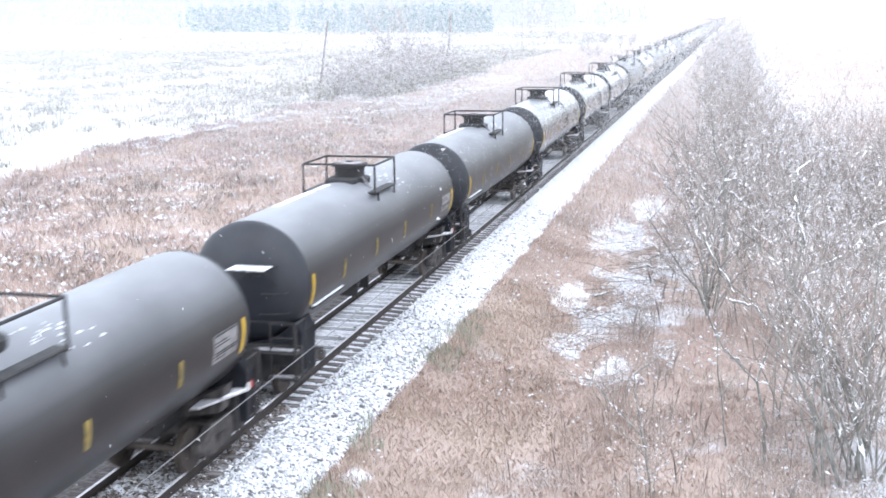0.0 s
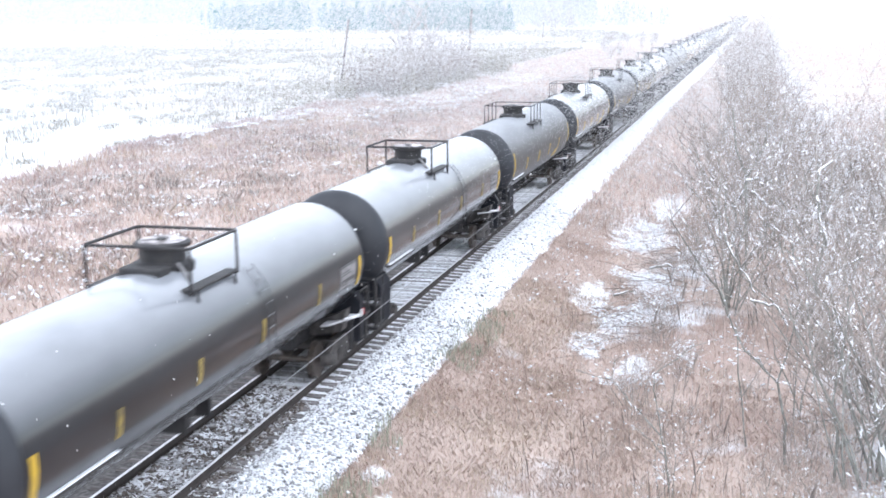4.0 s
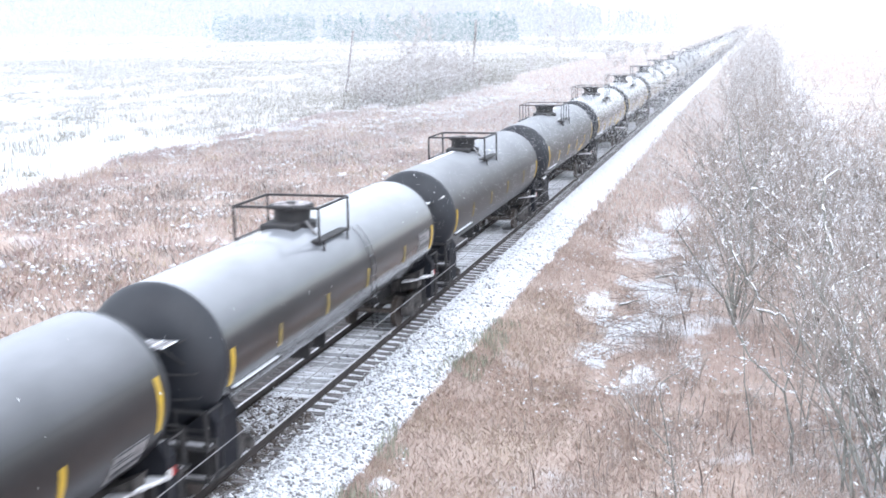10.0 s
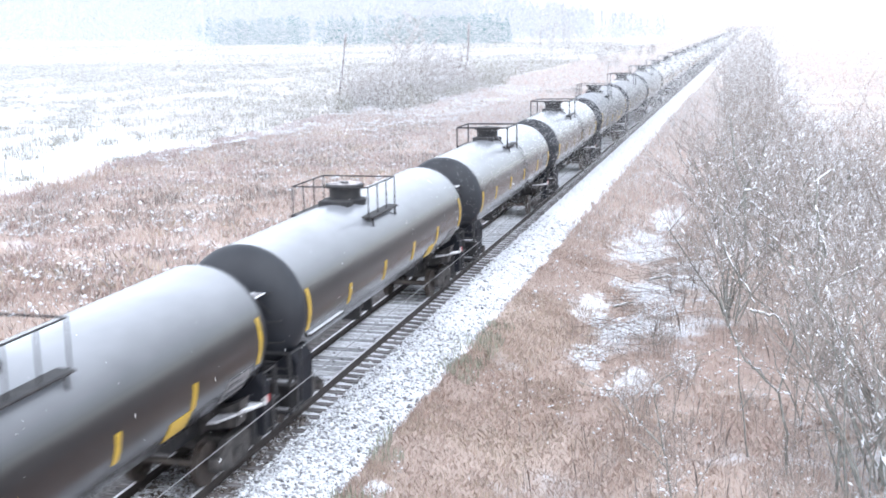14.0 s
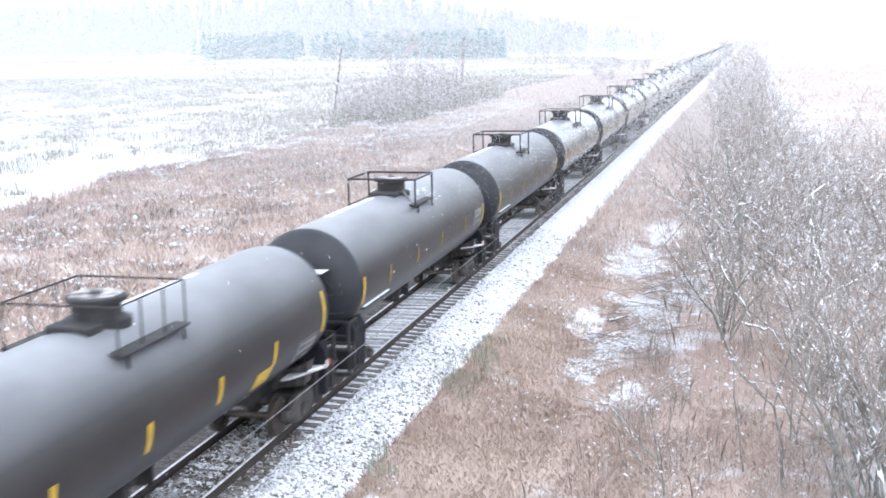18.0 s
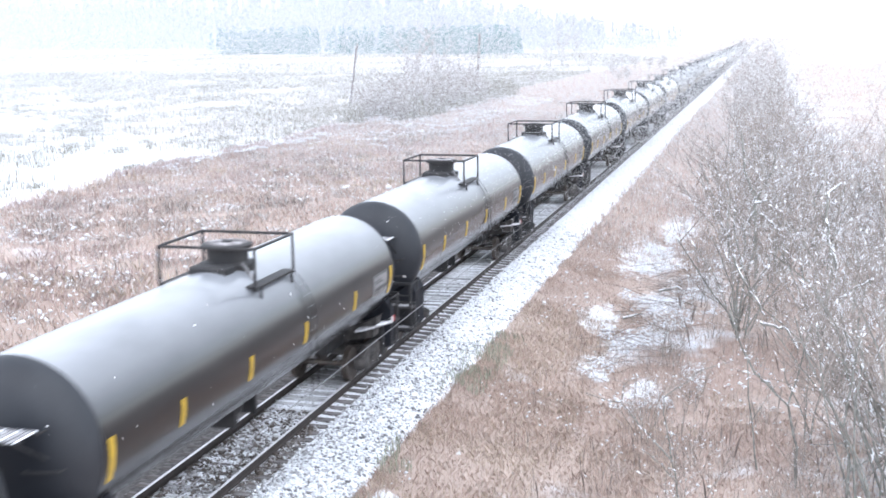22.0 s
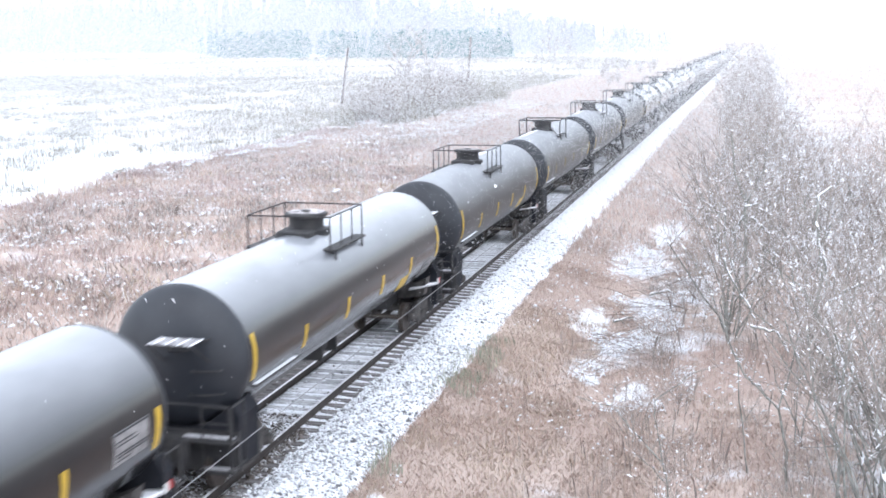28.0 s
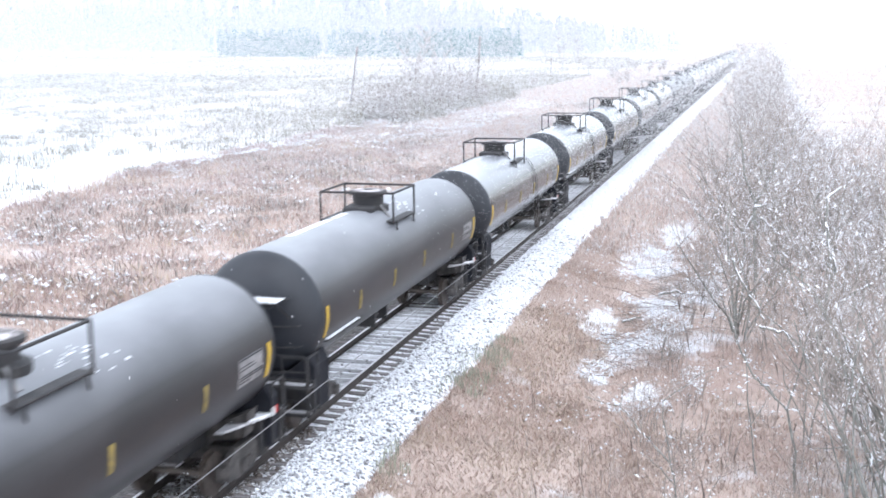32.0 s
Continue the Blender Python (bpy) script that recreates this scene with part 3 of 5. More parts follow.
    for e in (-1, 1):
        if e < 0:   # small platform for the brakeman before the head, its slats under snow
            y0 = -(SHELL + BULGE) - 0.06
            bm = bmesh.new()
            for y in (y0 - 0.58, y0 - 0.02):
                box(bm, -0.1, 0.92, y - 0.02, y + 0.02, 3.26, 3.3)
            for x in (-0.06, 0.88):
                bar_path(bm, [(x, y0 - 0.55, 3.27), (x, -head_y(x, 2.8) - 0.02, 2.8)], 0.02)
                bar_path(bm, [(x, y0 - 0.05, 3.27), (x, -head_y(x, 3.27) + 0.02, 3.27)], 0.02)
            step = part("brake_platform", bm, IRON, car, "small grating platform before the tank end")
            for k in range(11):
                bm = bmesh.new()
                x = -0.09 + 0.09 * k
                box(bm, x, x + 0.055, y0 - 0.6 + 0.03 * (k % 3), y0 - 0.01, 3.3, 3.325, bevel=0.01)
                part("slat", bm, SNOW if k % 3 == 1 or paint is PAINT_MATT else SLUSH_PALE, step)
    if snow_strip:
        for y0, y1, a1 in ((0.6, 2.2, 101), (2.35, 3.9, 99)) if low_walkways else ((-5.4, -2.7, 102), (-2.3, -1.4, 99)):
            bm = bmesh.new()
            skin(bm, y0, y1, 92, a1, R + 0.02)
            part("snow_strip", bm, SNOW, car, "strip of snow left on the crown")
    if snow_strip and not low_walkways:
        bm = bmesh.new()
        for k in range(26):
            y, a = DOME + random.gauss(1.2, 0.5), random.gauss(62, 11)
            skin(bm, y, y + random.uniform(0.03, 0.13), a, a + random.uniform(0.5, 1.6), R + 0.016, 2)
        tagged(part("snow_patch", bm, SNOW, car, "ragged snow blown beside the manway"), kind="stuff")
    # underframe
    for e in (-1, 1):
        bm = bmesh.new()
        box(bm, -0.33, 0.33, min(e * 5.4, e * 8.55), max(e * 5.4, e * 8.55), 0.82, 1.16, bevel=0.02)
        # Full-width plates added to darken the open gap under the tank's end
        box(bm, -1.42, 1.42, min(e * 8.0, e * 8.1), max(e * 8.0, e * 8.1), 0.5, 1.3)
        box(bm, -1.2, 1.2, min(e * 7.5, e * 7.9), max(e * 7.5, e * 7.9), 0.3, 1.15, bevel=0.05)
        box(bm, -0.5, 0.5, min(e * 8.45, e * 8.55), max(e * 8.45, e * 8.55), 0.72, 1.22)
        part("stub_sill", bm, IRON, car)
        bm = bmesh.new()
        k = 1.0 if e > 0 else 0.8
        v = [(k * px, pz) for px, pz in ((-1.32, 1.62), (-1.2, 1.05), (-0.5, 0.92), (0.5, 0.92), (1.2, 1.05), (1.32, 1.62), (0.9, 1.42), (0, 1.25), (-0.9, 1.42))]
        f0 = [bm.verts.new((px, e * 6.85 - 0.22, pz)) for px, pz in v]
        f1 = [bm.verts.new((px, e * 6.85 + 0.22, pz)) for px, pz in v]
        bm.faces.new(f0), bm.faces.new(f1)
        for i in range(len(v)):
            j = (i + 1) % len(v)
            bm.faces.new((f0[i], f0[j], f1[j], f1[i]))
        bmesh.ops.recalc_face_normals(bm, faces=bm.faces)
        part("body_bolster", bm, FRAME_IRON, car)
        for s in (-1, 1):
            bm = bmesh.new()
            bar_path(bm, [(s * 1.38, e * 7.7, 0.55), (s * 1.38, e * 7.7, 1.9), (s * 1.38, e * 8.3, 1.9), (s * 1.38, e * 8.3, 0.55)], 0.022)
            bar_path(bm, [(s * 1.38, e * 7.7, 0.6), (s * 1.38, e * 8.3, 0.6)], 0.025)
            part("grab_iron", bm, IRON, car)
            if e < 0:
                if low_walkways or paint is not PAINT_GLOSS:
                    bm = bmesh.new()
                    a = radians(-27)
                    x, z = (R + 0.03) * math.cos(a), ZC + (R + 0.03) * math.sin(a)
                    box(bm, s * x - 0.07, s * x + 0.07, -7.2, -4.75, z - 0.03, z + 0.02, bevel=0.012)
                    ledge = part("side_ledge", bm, IRON, car, "narrow plate welded along the tank's side")
                    bm = bmesh.new()
                    box(bm, s * x - 0.065, s * x + 0.065, -7.15, -4.85, z + 0.018, z + 0.045, bevel=0.01)
                    part("snow_cover", bm, SNOW, ledge)
                continue
            bm = bmesh.new()
            q = [(s * 1.0, 5.7, 1.4), (s * 1.22, 5.7, 1.44), (s * 1.42, 7.75, 1.2), (s * 0.6, 7.75, 1.12)]
            lo = [bm.verts.new(c) for c in q]
            hi = [bm.verts.new((c[0], c[1], c[2] + 0.05)) for c in q]
            bm.faces.new(lo), bm.faces.new(hi)
            for i in range(4):
                bm.faces.new((lo[i], lo[(i + 1) % 4], hi[(i + 1) % 4], hi[i]))
            bmesh.ops.recalc_face_normals(bm, faces=bm.faces)
            wing = part("bolster_wing", bm, SLUSH_PALE, car, "bolster plate under packed snow")
            bm = bmesh.new()
            q = [(s * 1.0, 6.7, 1.345), (s * 1.3, 6.7, 1.375), (s * 1.37, 7.2, 1.32), (s * 1.41, 7.72, 1.26), (s * 0.8, 7.72, 1.2)]
            lo = [bm.verts.new((c[0], c[1], c[2] - 0.03)) for c in q]
            hi = [bm.verts.new((c[0], c[1], c[2] + 0.025)) for c in q]
            bm.faces.new(lo), bm.faces.new(hi)
            for i in range(5):
                bm.faces.new((lo[i], lo[(i + 1) % 5], hi[(i + 1) % 5], hi[i]))
            bmesh.ops.recalc_face_normals(bm, faces=bm.faces)
            part("snow_wedge", bm, SNOW, wing, "wedge of packed snow on the plate")
        bm = bmesh.new()
        box(bm, -1.42, 1.42, min(e * 8.1, e * 8.45), max(e * 8.1, e * 8.45), 1.16, 1.21)
        platform = part("end_platform", bm, IRON, car)
        bm = bmesh.new()
        box(bm, 0.25, 1.38, min(e * 8.13, e * 8.27), max(e * 8.13, e * 8.27), 1.2, 1.245, bevel=0.015)
        part("snow_cover", bm, SLUSH_PALE, platform, "dirty snow lying on the platform edge")
        for x in (-1.32, 0.72):
            bm = bmesh.new()
            for dx in (0, 0.6):
                rod(bm, (x + dx, e * 8.32, 0.45), (x + dx, e * 8.32, 1.9), 0.022)
            for z in (0.5, 0.85, 1.2, 1.55, 1.88):
                rod(bm, (x, e * 8.32, z), (x + 0.6, e * 8.32, z), 0.018)
            part("end_ladder", bm, IRON, car)
        for sx in (-1, 1):
            bm = bmesh.new()
            box(bm, sx * 1.02 - 0.4, sx * 1.02 + 0.4, min(e * 8.15, e * 8.4), max(e * 8.15, e * 8.4), 0.5, 0.55)
            step = part("sill_step", bm, IRON, car)
            bm = bmesh.new()
            box(bm, sx * 1.02 - 0.38, sx * 1.02 + 0.38, min(e * 8.18, e * 8.3), max(e * 8.18, e * 8.3), 0.55, 0.585, bevel=0.012)
            part("snow_cover", bm, SLUSH_PALE, step)
        bm = bmesh.new()   # dark block added under the tank's end for the gear and shade there
        v = [(-1.36, 0.52), (1.36, 0.52), (1.4, 1.6), (1.24, 1.86), (0.6, 1.38), (0, 1.26), (-0.6, 1.38), (-1.24, 1.86), (-1.4, 1.6)]
        f0 = [bm.verts.new((px, 7.62 if e > 0 else -7.02, pz)) for px, pz in v]
        f1 = [bm.verts.new((px, e * 7.98, pz)) for px, pz in v]
        bm.faces.new(f0), bm.faces.new(f1)
        for i in range(len(v)):
            j = (i + 1) % len(v)
            bm.faces.new((f0[i], f0[j], f1[j], f1[i]))
        bmesh.ops.recalc_face_normals(bm, faces=bm.faces)
        part("end_saddle", bm, END_BLOCK_PAINT, car)
        if e > 0:
            bm = bmesh.new()
            rim = [(0.62 + 0.3 * math.cos(k * math.pi / 8), 8.52, 2.05 + 0.3 * math.sin(k * math.pi / 8)) for k in range(17)]
            bar_path(bm, rim, 0.02)
            for k in range(0, 16, 4):
                rod(bm, (0.62, 8.5, 2.05), rim[k], 0.012)
            rod(bm, (0.62, 8.35, 2.05), (0.62, 8.55, 2.05), 0.04)
            box(bm, 0.5, 0.74, 8.34, 8.44, 1.2, 2.2)
            part("brake_wheel", bm, IRON, car, "iron hand brake wheel on its post")
        bm = bmesh.new()
        bar_path(bm, [(-1.38, e * 8.4, 1.2), (-1.38, e * 8.4, 1.95), (1.38, e * 8.4, 1.95), (1.38, e * 8.4, 1.2)], 0.022)
        part("end_railing", bm, IRON, car)
        bm = bmesh.new()
        box(bm, -0.12, 0.12, min(e * 8.5, e * 8.9), max(e * 8.5, e * 8.9), 0.78, 0.98, bevel=0.03)
        box(bm, -0.2, 0.2, min(e * 8.8, e * 9.04), max(e * 8.8, e * 9.04), 0.7, 1.04, bevel=0.06)
        part("coupler", bm, IRON, car)
        build_truck(car, e * 6.85)
    bm = bmesh.new()
    lathe(bm, [(0.62, 0.16), (0.7, 0.2), (0.9, 0.2), (0.95, 0.3), (1.26, 0.34)], 16, "Z")
    box(bm, -0.42, 0.42, -0.6, -0.5, 0.75, 1.35)
    box(bm, -0.42, 0.42, 0.5, 0.6, 0.75, 1.35)
    part("outlet_valve", bm, IRON, car)
    bm = bmesh.new()
    rod(bm, (-0.75, -5.2, 0.95), (-0.75, -4.3, 0.95), 0.16, n=14)
    box(bm, -1.1, -0.3, -4.3, -4.15, 0.7, 1.35)
    part("brake_cylinder", bm, IRON, car)
    bm = bmesh.new()
    rod(bm, (0.18, -6, 1.05), (0.18, 6, 1.05), 0.03)
    rod(bm, (-0.25, -6, 0.98), (-0.25, 6, 0.98), 0.022)
    part("train_pipe", bm, IRON, car)
    return car


CAR_LENGTH = 18.1
random.seed(4)
KINDS = {
    "a": (PAINT_GLOSS, False, "glossy black tank car with square top railing and yellow stripes", False, False, -0.35),
    "b": (PAINT_BLUE, False, "wet shining black tank car with square top railing", False, False, -0.35),
    "m": (PAINT_MATT, False, "dull dusty black tank car with snow on its crown", True, False, 0.25),
    "w": (PAINT_GLOSS, True, "glossy black tank car with low side walkways and thin railing", False, True, -0.35),
    "u": (PAINT_SATIN, True, "satin dusty black tank car with low walkways", False, True, -0.35),
    "v": (PAINT_MATT, True, "dull black tank car with low walkways and snowy crown", True, True, -0.35),
    "c": (PAINT_GLOSS, False, "glossy black tank car with its manway set back", False, False, 0.3),
    "n": (PAINT_MATT, False, "dull dusty black tank car with square top railing", True, False, -0.35),
}
FIRST_CAR, LAST_NEAR = -9, 25
ORDER = "mmmabb" "vwvubnvwwcavmmcccccccwvnmmab" "aawvmbaaamwaavbmaawm"
models = {}
CARS = []
for i, kind in enumerate(ORDER):
    plain = FIRST_CAR + i > LAST_NEAR
    if (kind, plain) not in models:
        models[kind, plain] = build_tank_car(*KINDS[kind], plain)
        CARS.append(models[kind, plain])
    else:
        CARS.append(copy_thing(models[kind, plain], pose(TX, 0, 0)))


# ---- ties ----
def build_ties():
    rg = random.Random(3)
    me = []
    for k in range(4):
        bm = bmesh.new()
        box(bm, -1.3, 1.3, -0.115, 0.115, -0.2, 0.0, bevel=0.015)
        for v in bm.verts:
            v.co += Vector((rg.uniform(-0.02, 0.02), rg.uniform(-0.01, 0.01), rg.uniform(-0.008, 0.004)))
        m = bpy.data.meshes.new("tie")
        bm.to_mesh(m)
        bm.free()
        m.materials.append(TIE_WOOD)
        me.append(m)
    dust = []   # thin snow on the ties between the rails
    for k in range(4):
        bm = bmesh.new()
        w = (0.105, 0.14, 0.175, 0.2)[k]
        box(bm, -0.66, 0.66, -w, w, -0.01, 0.012, bevel=0.008)
        for v in bm.verts:
            v.co += Vector((rg.uniform(-0.05, 0.03), rg.uniform(-0.02, 0.02), 0))
        m = bpy.data.meshes.new("snow_dusting")
        bm.to_mesh(m)
        bm.free()
        m.materials.append(TIE_WOOD_SNOWY)
        dust.append(m)
    y = 8.0
    for k in range(290):
        ob = new("tie", rg.choice(me))
        ob.parent = ballast
        ob.matrix_basis = pose(TX + rg.uniform(-0.04, 0.04), y, -0.18 + rg.uniform(-0.012, 0.0), 0, 0, rg.uniform(-1.2, 1.2))
        if k < 230 and rg.random() < (0.93 if y > 24 else 0.55):
            cap = new("snow_dusting", rg.choice(dust))
            cap.parent = ob
        y += 0.5 + rg.uniform(-0.03, 0.03)
    bm = bmesh.new()
    for k in range(130):   # behind and below the camera
        box(bm, TX - 1.3, TX + 1.3, 7.38 - 0.5 * k, 7.61 - 0.5 * k, -0.3, -0.182)
    while y < 420:
        box(bm, TX - 1.3, TX + 1.3, y - 0.115, y + 0.115, -0.3, -0.182)
        y += 0.5
    tagged(part("far_ties", bm, TIE_WOOD, ballast), kind="stuff")


build_ties()


def build_wire():
    bm = bmesh.new()
    bar_path(bm, [(-9.2, y, 1.73) for y in (-60, 40, 140, 420)], 0.011)
    tagged(part("taut_wire", bm, WIRE_METAL, smooth=True), "single thin grey wire stretched along the track", "wire")


build_wire()


# ---- loose geometry from arrays ----
rng = np.random.default_rng(7)


def cloud(name, verts, sides, mat, parent=None):
    """One mesh from an array of separate polygons, all with the same number of corners: verts is (polygons, corners, 3)."""
    n = len(verts)
    me = bpy.data.meshes.new(name)
    me.vertices.add(n * sides)
    me.vertices.foreach_set("co", np.asarray(verts, np.float32).ravel())
    me.loops.add(n * sides)
    me.loops.foreach_set("vertex_index", np.arange(n * sides, dtype=np.int32))
    me.polygons.add(n)
    me.polygons.foreach_set("loop_start", np.arange(0, n * sides, sides, dtype=np.int32))
    me.update(calc_edges=True)
    me.materials.append(mat)
    ob = new(name, me)
    ob.parent = parent
    return ob


def scatter(n, xs, ys, keep=None):
    """Places on the ground, as rows of x, y, z."""
    x, y = rng.uniform(*xs, n), rng.uniform(*ys, n)
    if keep is not None:
        ok = keep(x, y)
        x, y = x[ok], y[ok]
    z = np.array([ground_height(a, b) for a, b in zip(x, y)])
    return np.stack([x, y, z], 1)


def patchy(x, y, size, cut):
    """True in uneven patches of about that size."""
    return np.array([noise.noise((a / size, b / size, 2.5)) > cut for a, b in zip(x, y)])


def blades(places, height, width, lean=0.35):
    """Bent dry blades that stand on the places: each a sliver in two pieces, as one folded strip."""
    n = len(places)
    h = height * rng.uniform(0.4, 1.3, n)
    t = rng.uniform(0, 6.283, n)
    a = t + 1.5708 + rng.uniform(-0.25, 0.25, n)
    w = (width(places[:, 1]) if callable(width) else width) * rng.uniform(0.6, 1.3, n)
    d = np.stack([np.cos(a) * w, np.sin(a) * w, 0 * a], 1)
    k = lean * h * rng.uniform(0.1, 1, n)
    l = np.stack([np.cos(t) * k, np.sin(t) * k, h], 1)
    base = places - np.array([0, 0, 0.03])
    mid = base + l * np.array([0.35, 0.35, 0.6])
    return np.stack([base - d, base + d, mid + d * 0.7, base + l, mid - d * 0.7], 1)


def grass_patch(name, places, height, width, mat, label, category, lean=0.35):
    return tagged(cloud(name, blades(places, height, width, lean), 5, mat), label, category, kind="stuff")


def clumps(n, per, xs, ys, spread, keep=None):
    """Places gathered in tussocks, as rows of x, y, z."""
    c = scatter(n, xs, ys, keep)
    p = np.repeat(c, per, 0)
    p[:, :2] += rng.normal(0, spread, (len(p), 2))
    return p


def lumps(name, places, size, mat, label="", category="", flat=0.6, parent=None):
    """Joined lumps with shared corners, so that each is one loose piece."""
    n = len(places)
    s = size * np.clip(np.exp(rng.normal(-0.15, 0.5, (n, 1))), 0.3, 2.8)
    ax = [rng.normal(0, 1, (n, 3)) * 0.25 + v for v in ((1, 0, 0), (0, 1, 0), (0, 0, flat))]
    verts = np.stack([places + k * s for k in (ax[0], -ax[0], ax[1], -ax[1], ax[2], -ax[2] * 0.6)], 1)
    tri = np.array([(0, 2, 4), (2, 1, 4), (1, 3, 4), (3, 0, 4), (2, 0, 5), (1, 2, 5), (3, 1, 5), (0, 3, 5)], np.int32)
    idx = (tri[None] + 6 * np.arange(n, dtype=np.int32)[:, None, None]).reshape(-1)
    me = bpy.data.meshes.new(name)
    me.vertices.add(6 * n)
    me.vertices.foreach_set("co", verts.astype(np.float32).ravel())
    me.loops.add(len(idx))
    me.loops.foreach_set("vertex_index", idx)
    me.polygons.add(len(idx) // 3)
    me.polygons.foreach_set("loop_start", np.arange(0, len(idx), 3, dtype=np.int32))
    me.update(calc_edges=True)
    me.materials.append(mat)
    ob = new(name, me)
    ob.parent = parent
    return tagged(ob, label, category, kind="stuff") if label or not parent else ob


# ---- ballast stones ----
def bed_z(d):
    return np.interp(np.abs(d), (0, 0.7, 1.2, 1.75, 2.75, 3.15), (-0.19, -0.19, -0.235, -0.23, -0.62, -0.95))


def build_stones():
    for name, n, span, size, xs in (("ballast_stones", 26000, (15, 58), 0.03, (1.25, 3.0)), ("bare_ballast_stones", 15000, (14, 36), 0.027, (1.2, 2.95)), ("crib_stones", 15000, (13, 110), 0.026, (-1.0, 1.35))):
        d, y = rng.uniform(*xs, n), span[0] + (span[1] - span[0]) * rng.uniform(0, 1, n) ** 1.8
        tagged(lumps(name, np.stack([TX + d, y, bed_z(d) + 0.005], 1), size, STONE_GREY if name.startswith("bare") else STONE, parent=ballast), kind="stuff")

    d, y = rng.uniform(1.3, 2.9, 7000), rng.uniform(45, 110, 7000)
    tagged(lumps("snowy_stones", np.stack([TX + d, y, bed_z(d) + 0.005], 1), 0.035, SNOW, parent=ballast), kind="stuff")
    n = 4200   # bare stone between the rails where little snow lies
    d, y = rng.uniform(-0.68, 0.68, n), 13 + 14 * rng.uniform(0, 1, n) ** 1.3
    tagged(lumps("bare_crib_stones", np.stack([TX + d, y, bed_z(d) + 0.02], 1), 0.034, BARE_STONE, parent=ballast), kind="stuff")
    n = 3000   # bare brown stone close beside the near rail
    y = 13 + 13 * rng.uniform(0, 1, n) ** 1.2
    d = 0.86 + 0.75 * rng.uniform(0, 1, n) ** 1.4 * (1.2 - (y - 13) / 16)
    tagged(lumps("bare_stones", np.stack([TX + d, y, bed_z(d) + 0.02], 1), 0.032, BARE_STONE, parent=ballast), kind="stuff")


build_stones()


# ---- grass and weeds ----
def clear(x, y):
    """False on most of the drifted snow, where only a few blades come through."""
    ok = rng.uniform(0, 1, len(x)) < 0.25
    rag = 1.8 * np.array([noise.noise((a * 1.3, b * 0.8, 9)) + 0.5 * noise.noise((a * 4, b * 3, 5)) for a, b in zip(x, y)])
    inside = np.zeros(len(x), bool)
    for cx, cy, rx, ry in DRIFTS:
        inside |= ((x - cx) / rx) ** 2 + ((y - cy) / ry) ** 2 + rag < 0.9
    return ok | ~inside


def by_distance(y):
    return np.clip(0.00038 * y, 0.009, 0.05)


near_bank = scatter(84000, (-8.6, -2.4), (17, 62), clear)
grass_patch("bank_rusty_grass", scatter(50000, (-8.5, -4.4), (17, 62), lambda x, y: patchy(x, y, 2.2, 0.0) & clear(x, y)), 0.15, 0.005, GRASS_RUST, "rust-brown grass on the railway bank", "grass", 0.6)
grass_patch("bank_grass", near_bank, 0.13, 0.005, GRASS_MID, "dead reddish-brown grass on the railway bank", "grass", 0.6)
grass_patch("near_rusty_tufts", scatter(42000, (-8.6, 3.4), (16.5, 34), lambda x, y: patchy(x, y, 2.2, -0.05) & clear(x, y)), 0.13, 0.0045, GRASS_RUST, "rust-red matted grass in patches on the bank", "grass", 0.9)
grass_patch("near_brown_tufts", scatter(60000, (-8.6, 3.4), (16.5, 34), lambda x, y: ~patchy(x, y, 2.2, 0.05) & clear(x, y)), 0.14, 0.0045, GRASS_MID, "brown matted grass on the bank", "grass", 0.9)
grass_patch("near_olive_tufts", scatter(26000, (-8.4, 3.0), (16.5, 36), lambda x, y: patchy(x + 20, y, 1.8, 0.12)), 0.14, 0.0045, GRASS_OLIVE, "olive-brown matted grass on the bank", "grass", 0.9)
grass_patch("bank_olive_grass", scatter(16000, (-8.4, -5.0), (18, 48), lambda x, y: patchy(x + 40, y, 3.0, 0.1)), 0.15, 0.005, GRASS_OLIVE, "olive-brown grass on the railway bank", "grass", 0.6)
grass_patch("far_bank_grass", scatter(18000, (-8.7, -3.5), (55, 170), clear), 0.3, 0.025, GRASS, "dead reddish-brown grass along the bank", "grass", 0.6)
grass_patch("hollow_grass", scatter(80000, (-4.6, 7), (18, 70), lambda x, y: patchy(x, y, 2.5, -0.3) & clear(x, y)), 0.2, 0.0042, GRASS_MID, "dead tufted grass in the snowy hollow", "grass", 0.5)
grass_patch("green_tufts", scatter(2600, (-9.0, -7.6), (20, 38), lambda x, y: patchy(x, y, 1.5, 0.2)), 0.3, 0.012, GREEN, "faded green grass at the edge of the stone", "grass")
grass_patch("left_bank_grass", scatter(90000, (-46, -16), (28, 130)), 0.3, by_distance, GRASS, "dead brown grass on the bank behind the train", "grass", 0.8)
grass_patch("left_pale_grass", clumps(1900, 26, (-46, -16), (28, 150), 0.35, lambda x, y: patchy(x, y, 3.5, -0.1)), 0.42, by_distance, GRASS, "bleached tussocks of dead grass on the bank", "grass", 0.9)
grass_patch("left_rusty_grass", scatter(60000, (-45, -16), (28, 140), lambda x, y: ~patchy(x, y, 4.5, -0.05)), 0.32, by_distance, GRASS_MID, "rust-brown dead grass on the bank", "grass", 0.8)
grass_patch("left_mauve_weeds", clumps(2600, 22, (-46, -17), (28, 175), 0.5, lambda x, y: patchy(x + 11, y + 50, 9, 0.02)), 0.42, by_distance, MAUVE, "mauve-brown weeds in broad patches on the bank", "weeds", 0.6)
grass_patch("edge_mauve_weeds", scatter(12000, (-47.2, -44.2), (78, 150), lambda x, y: patchy(x, y, 6, -0.1)), 0.75, by_distance, MAUVE, "dark reddish weeds along the edge of the field", "weeds", 0.4)
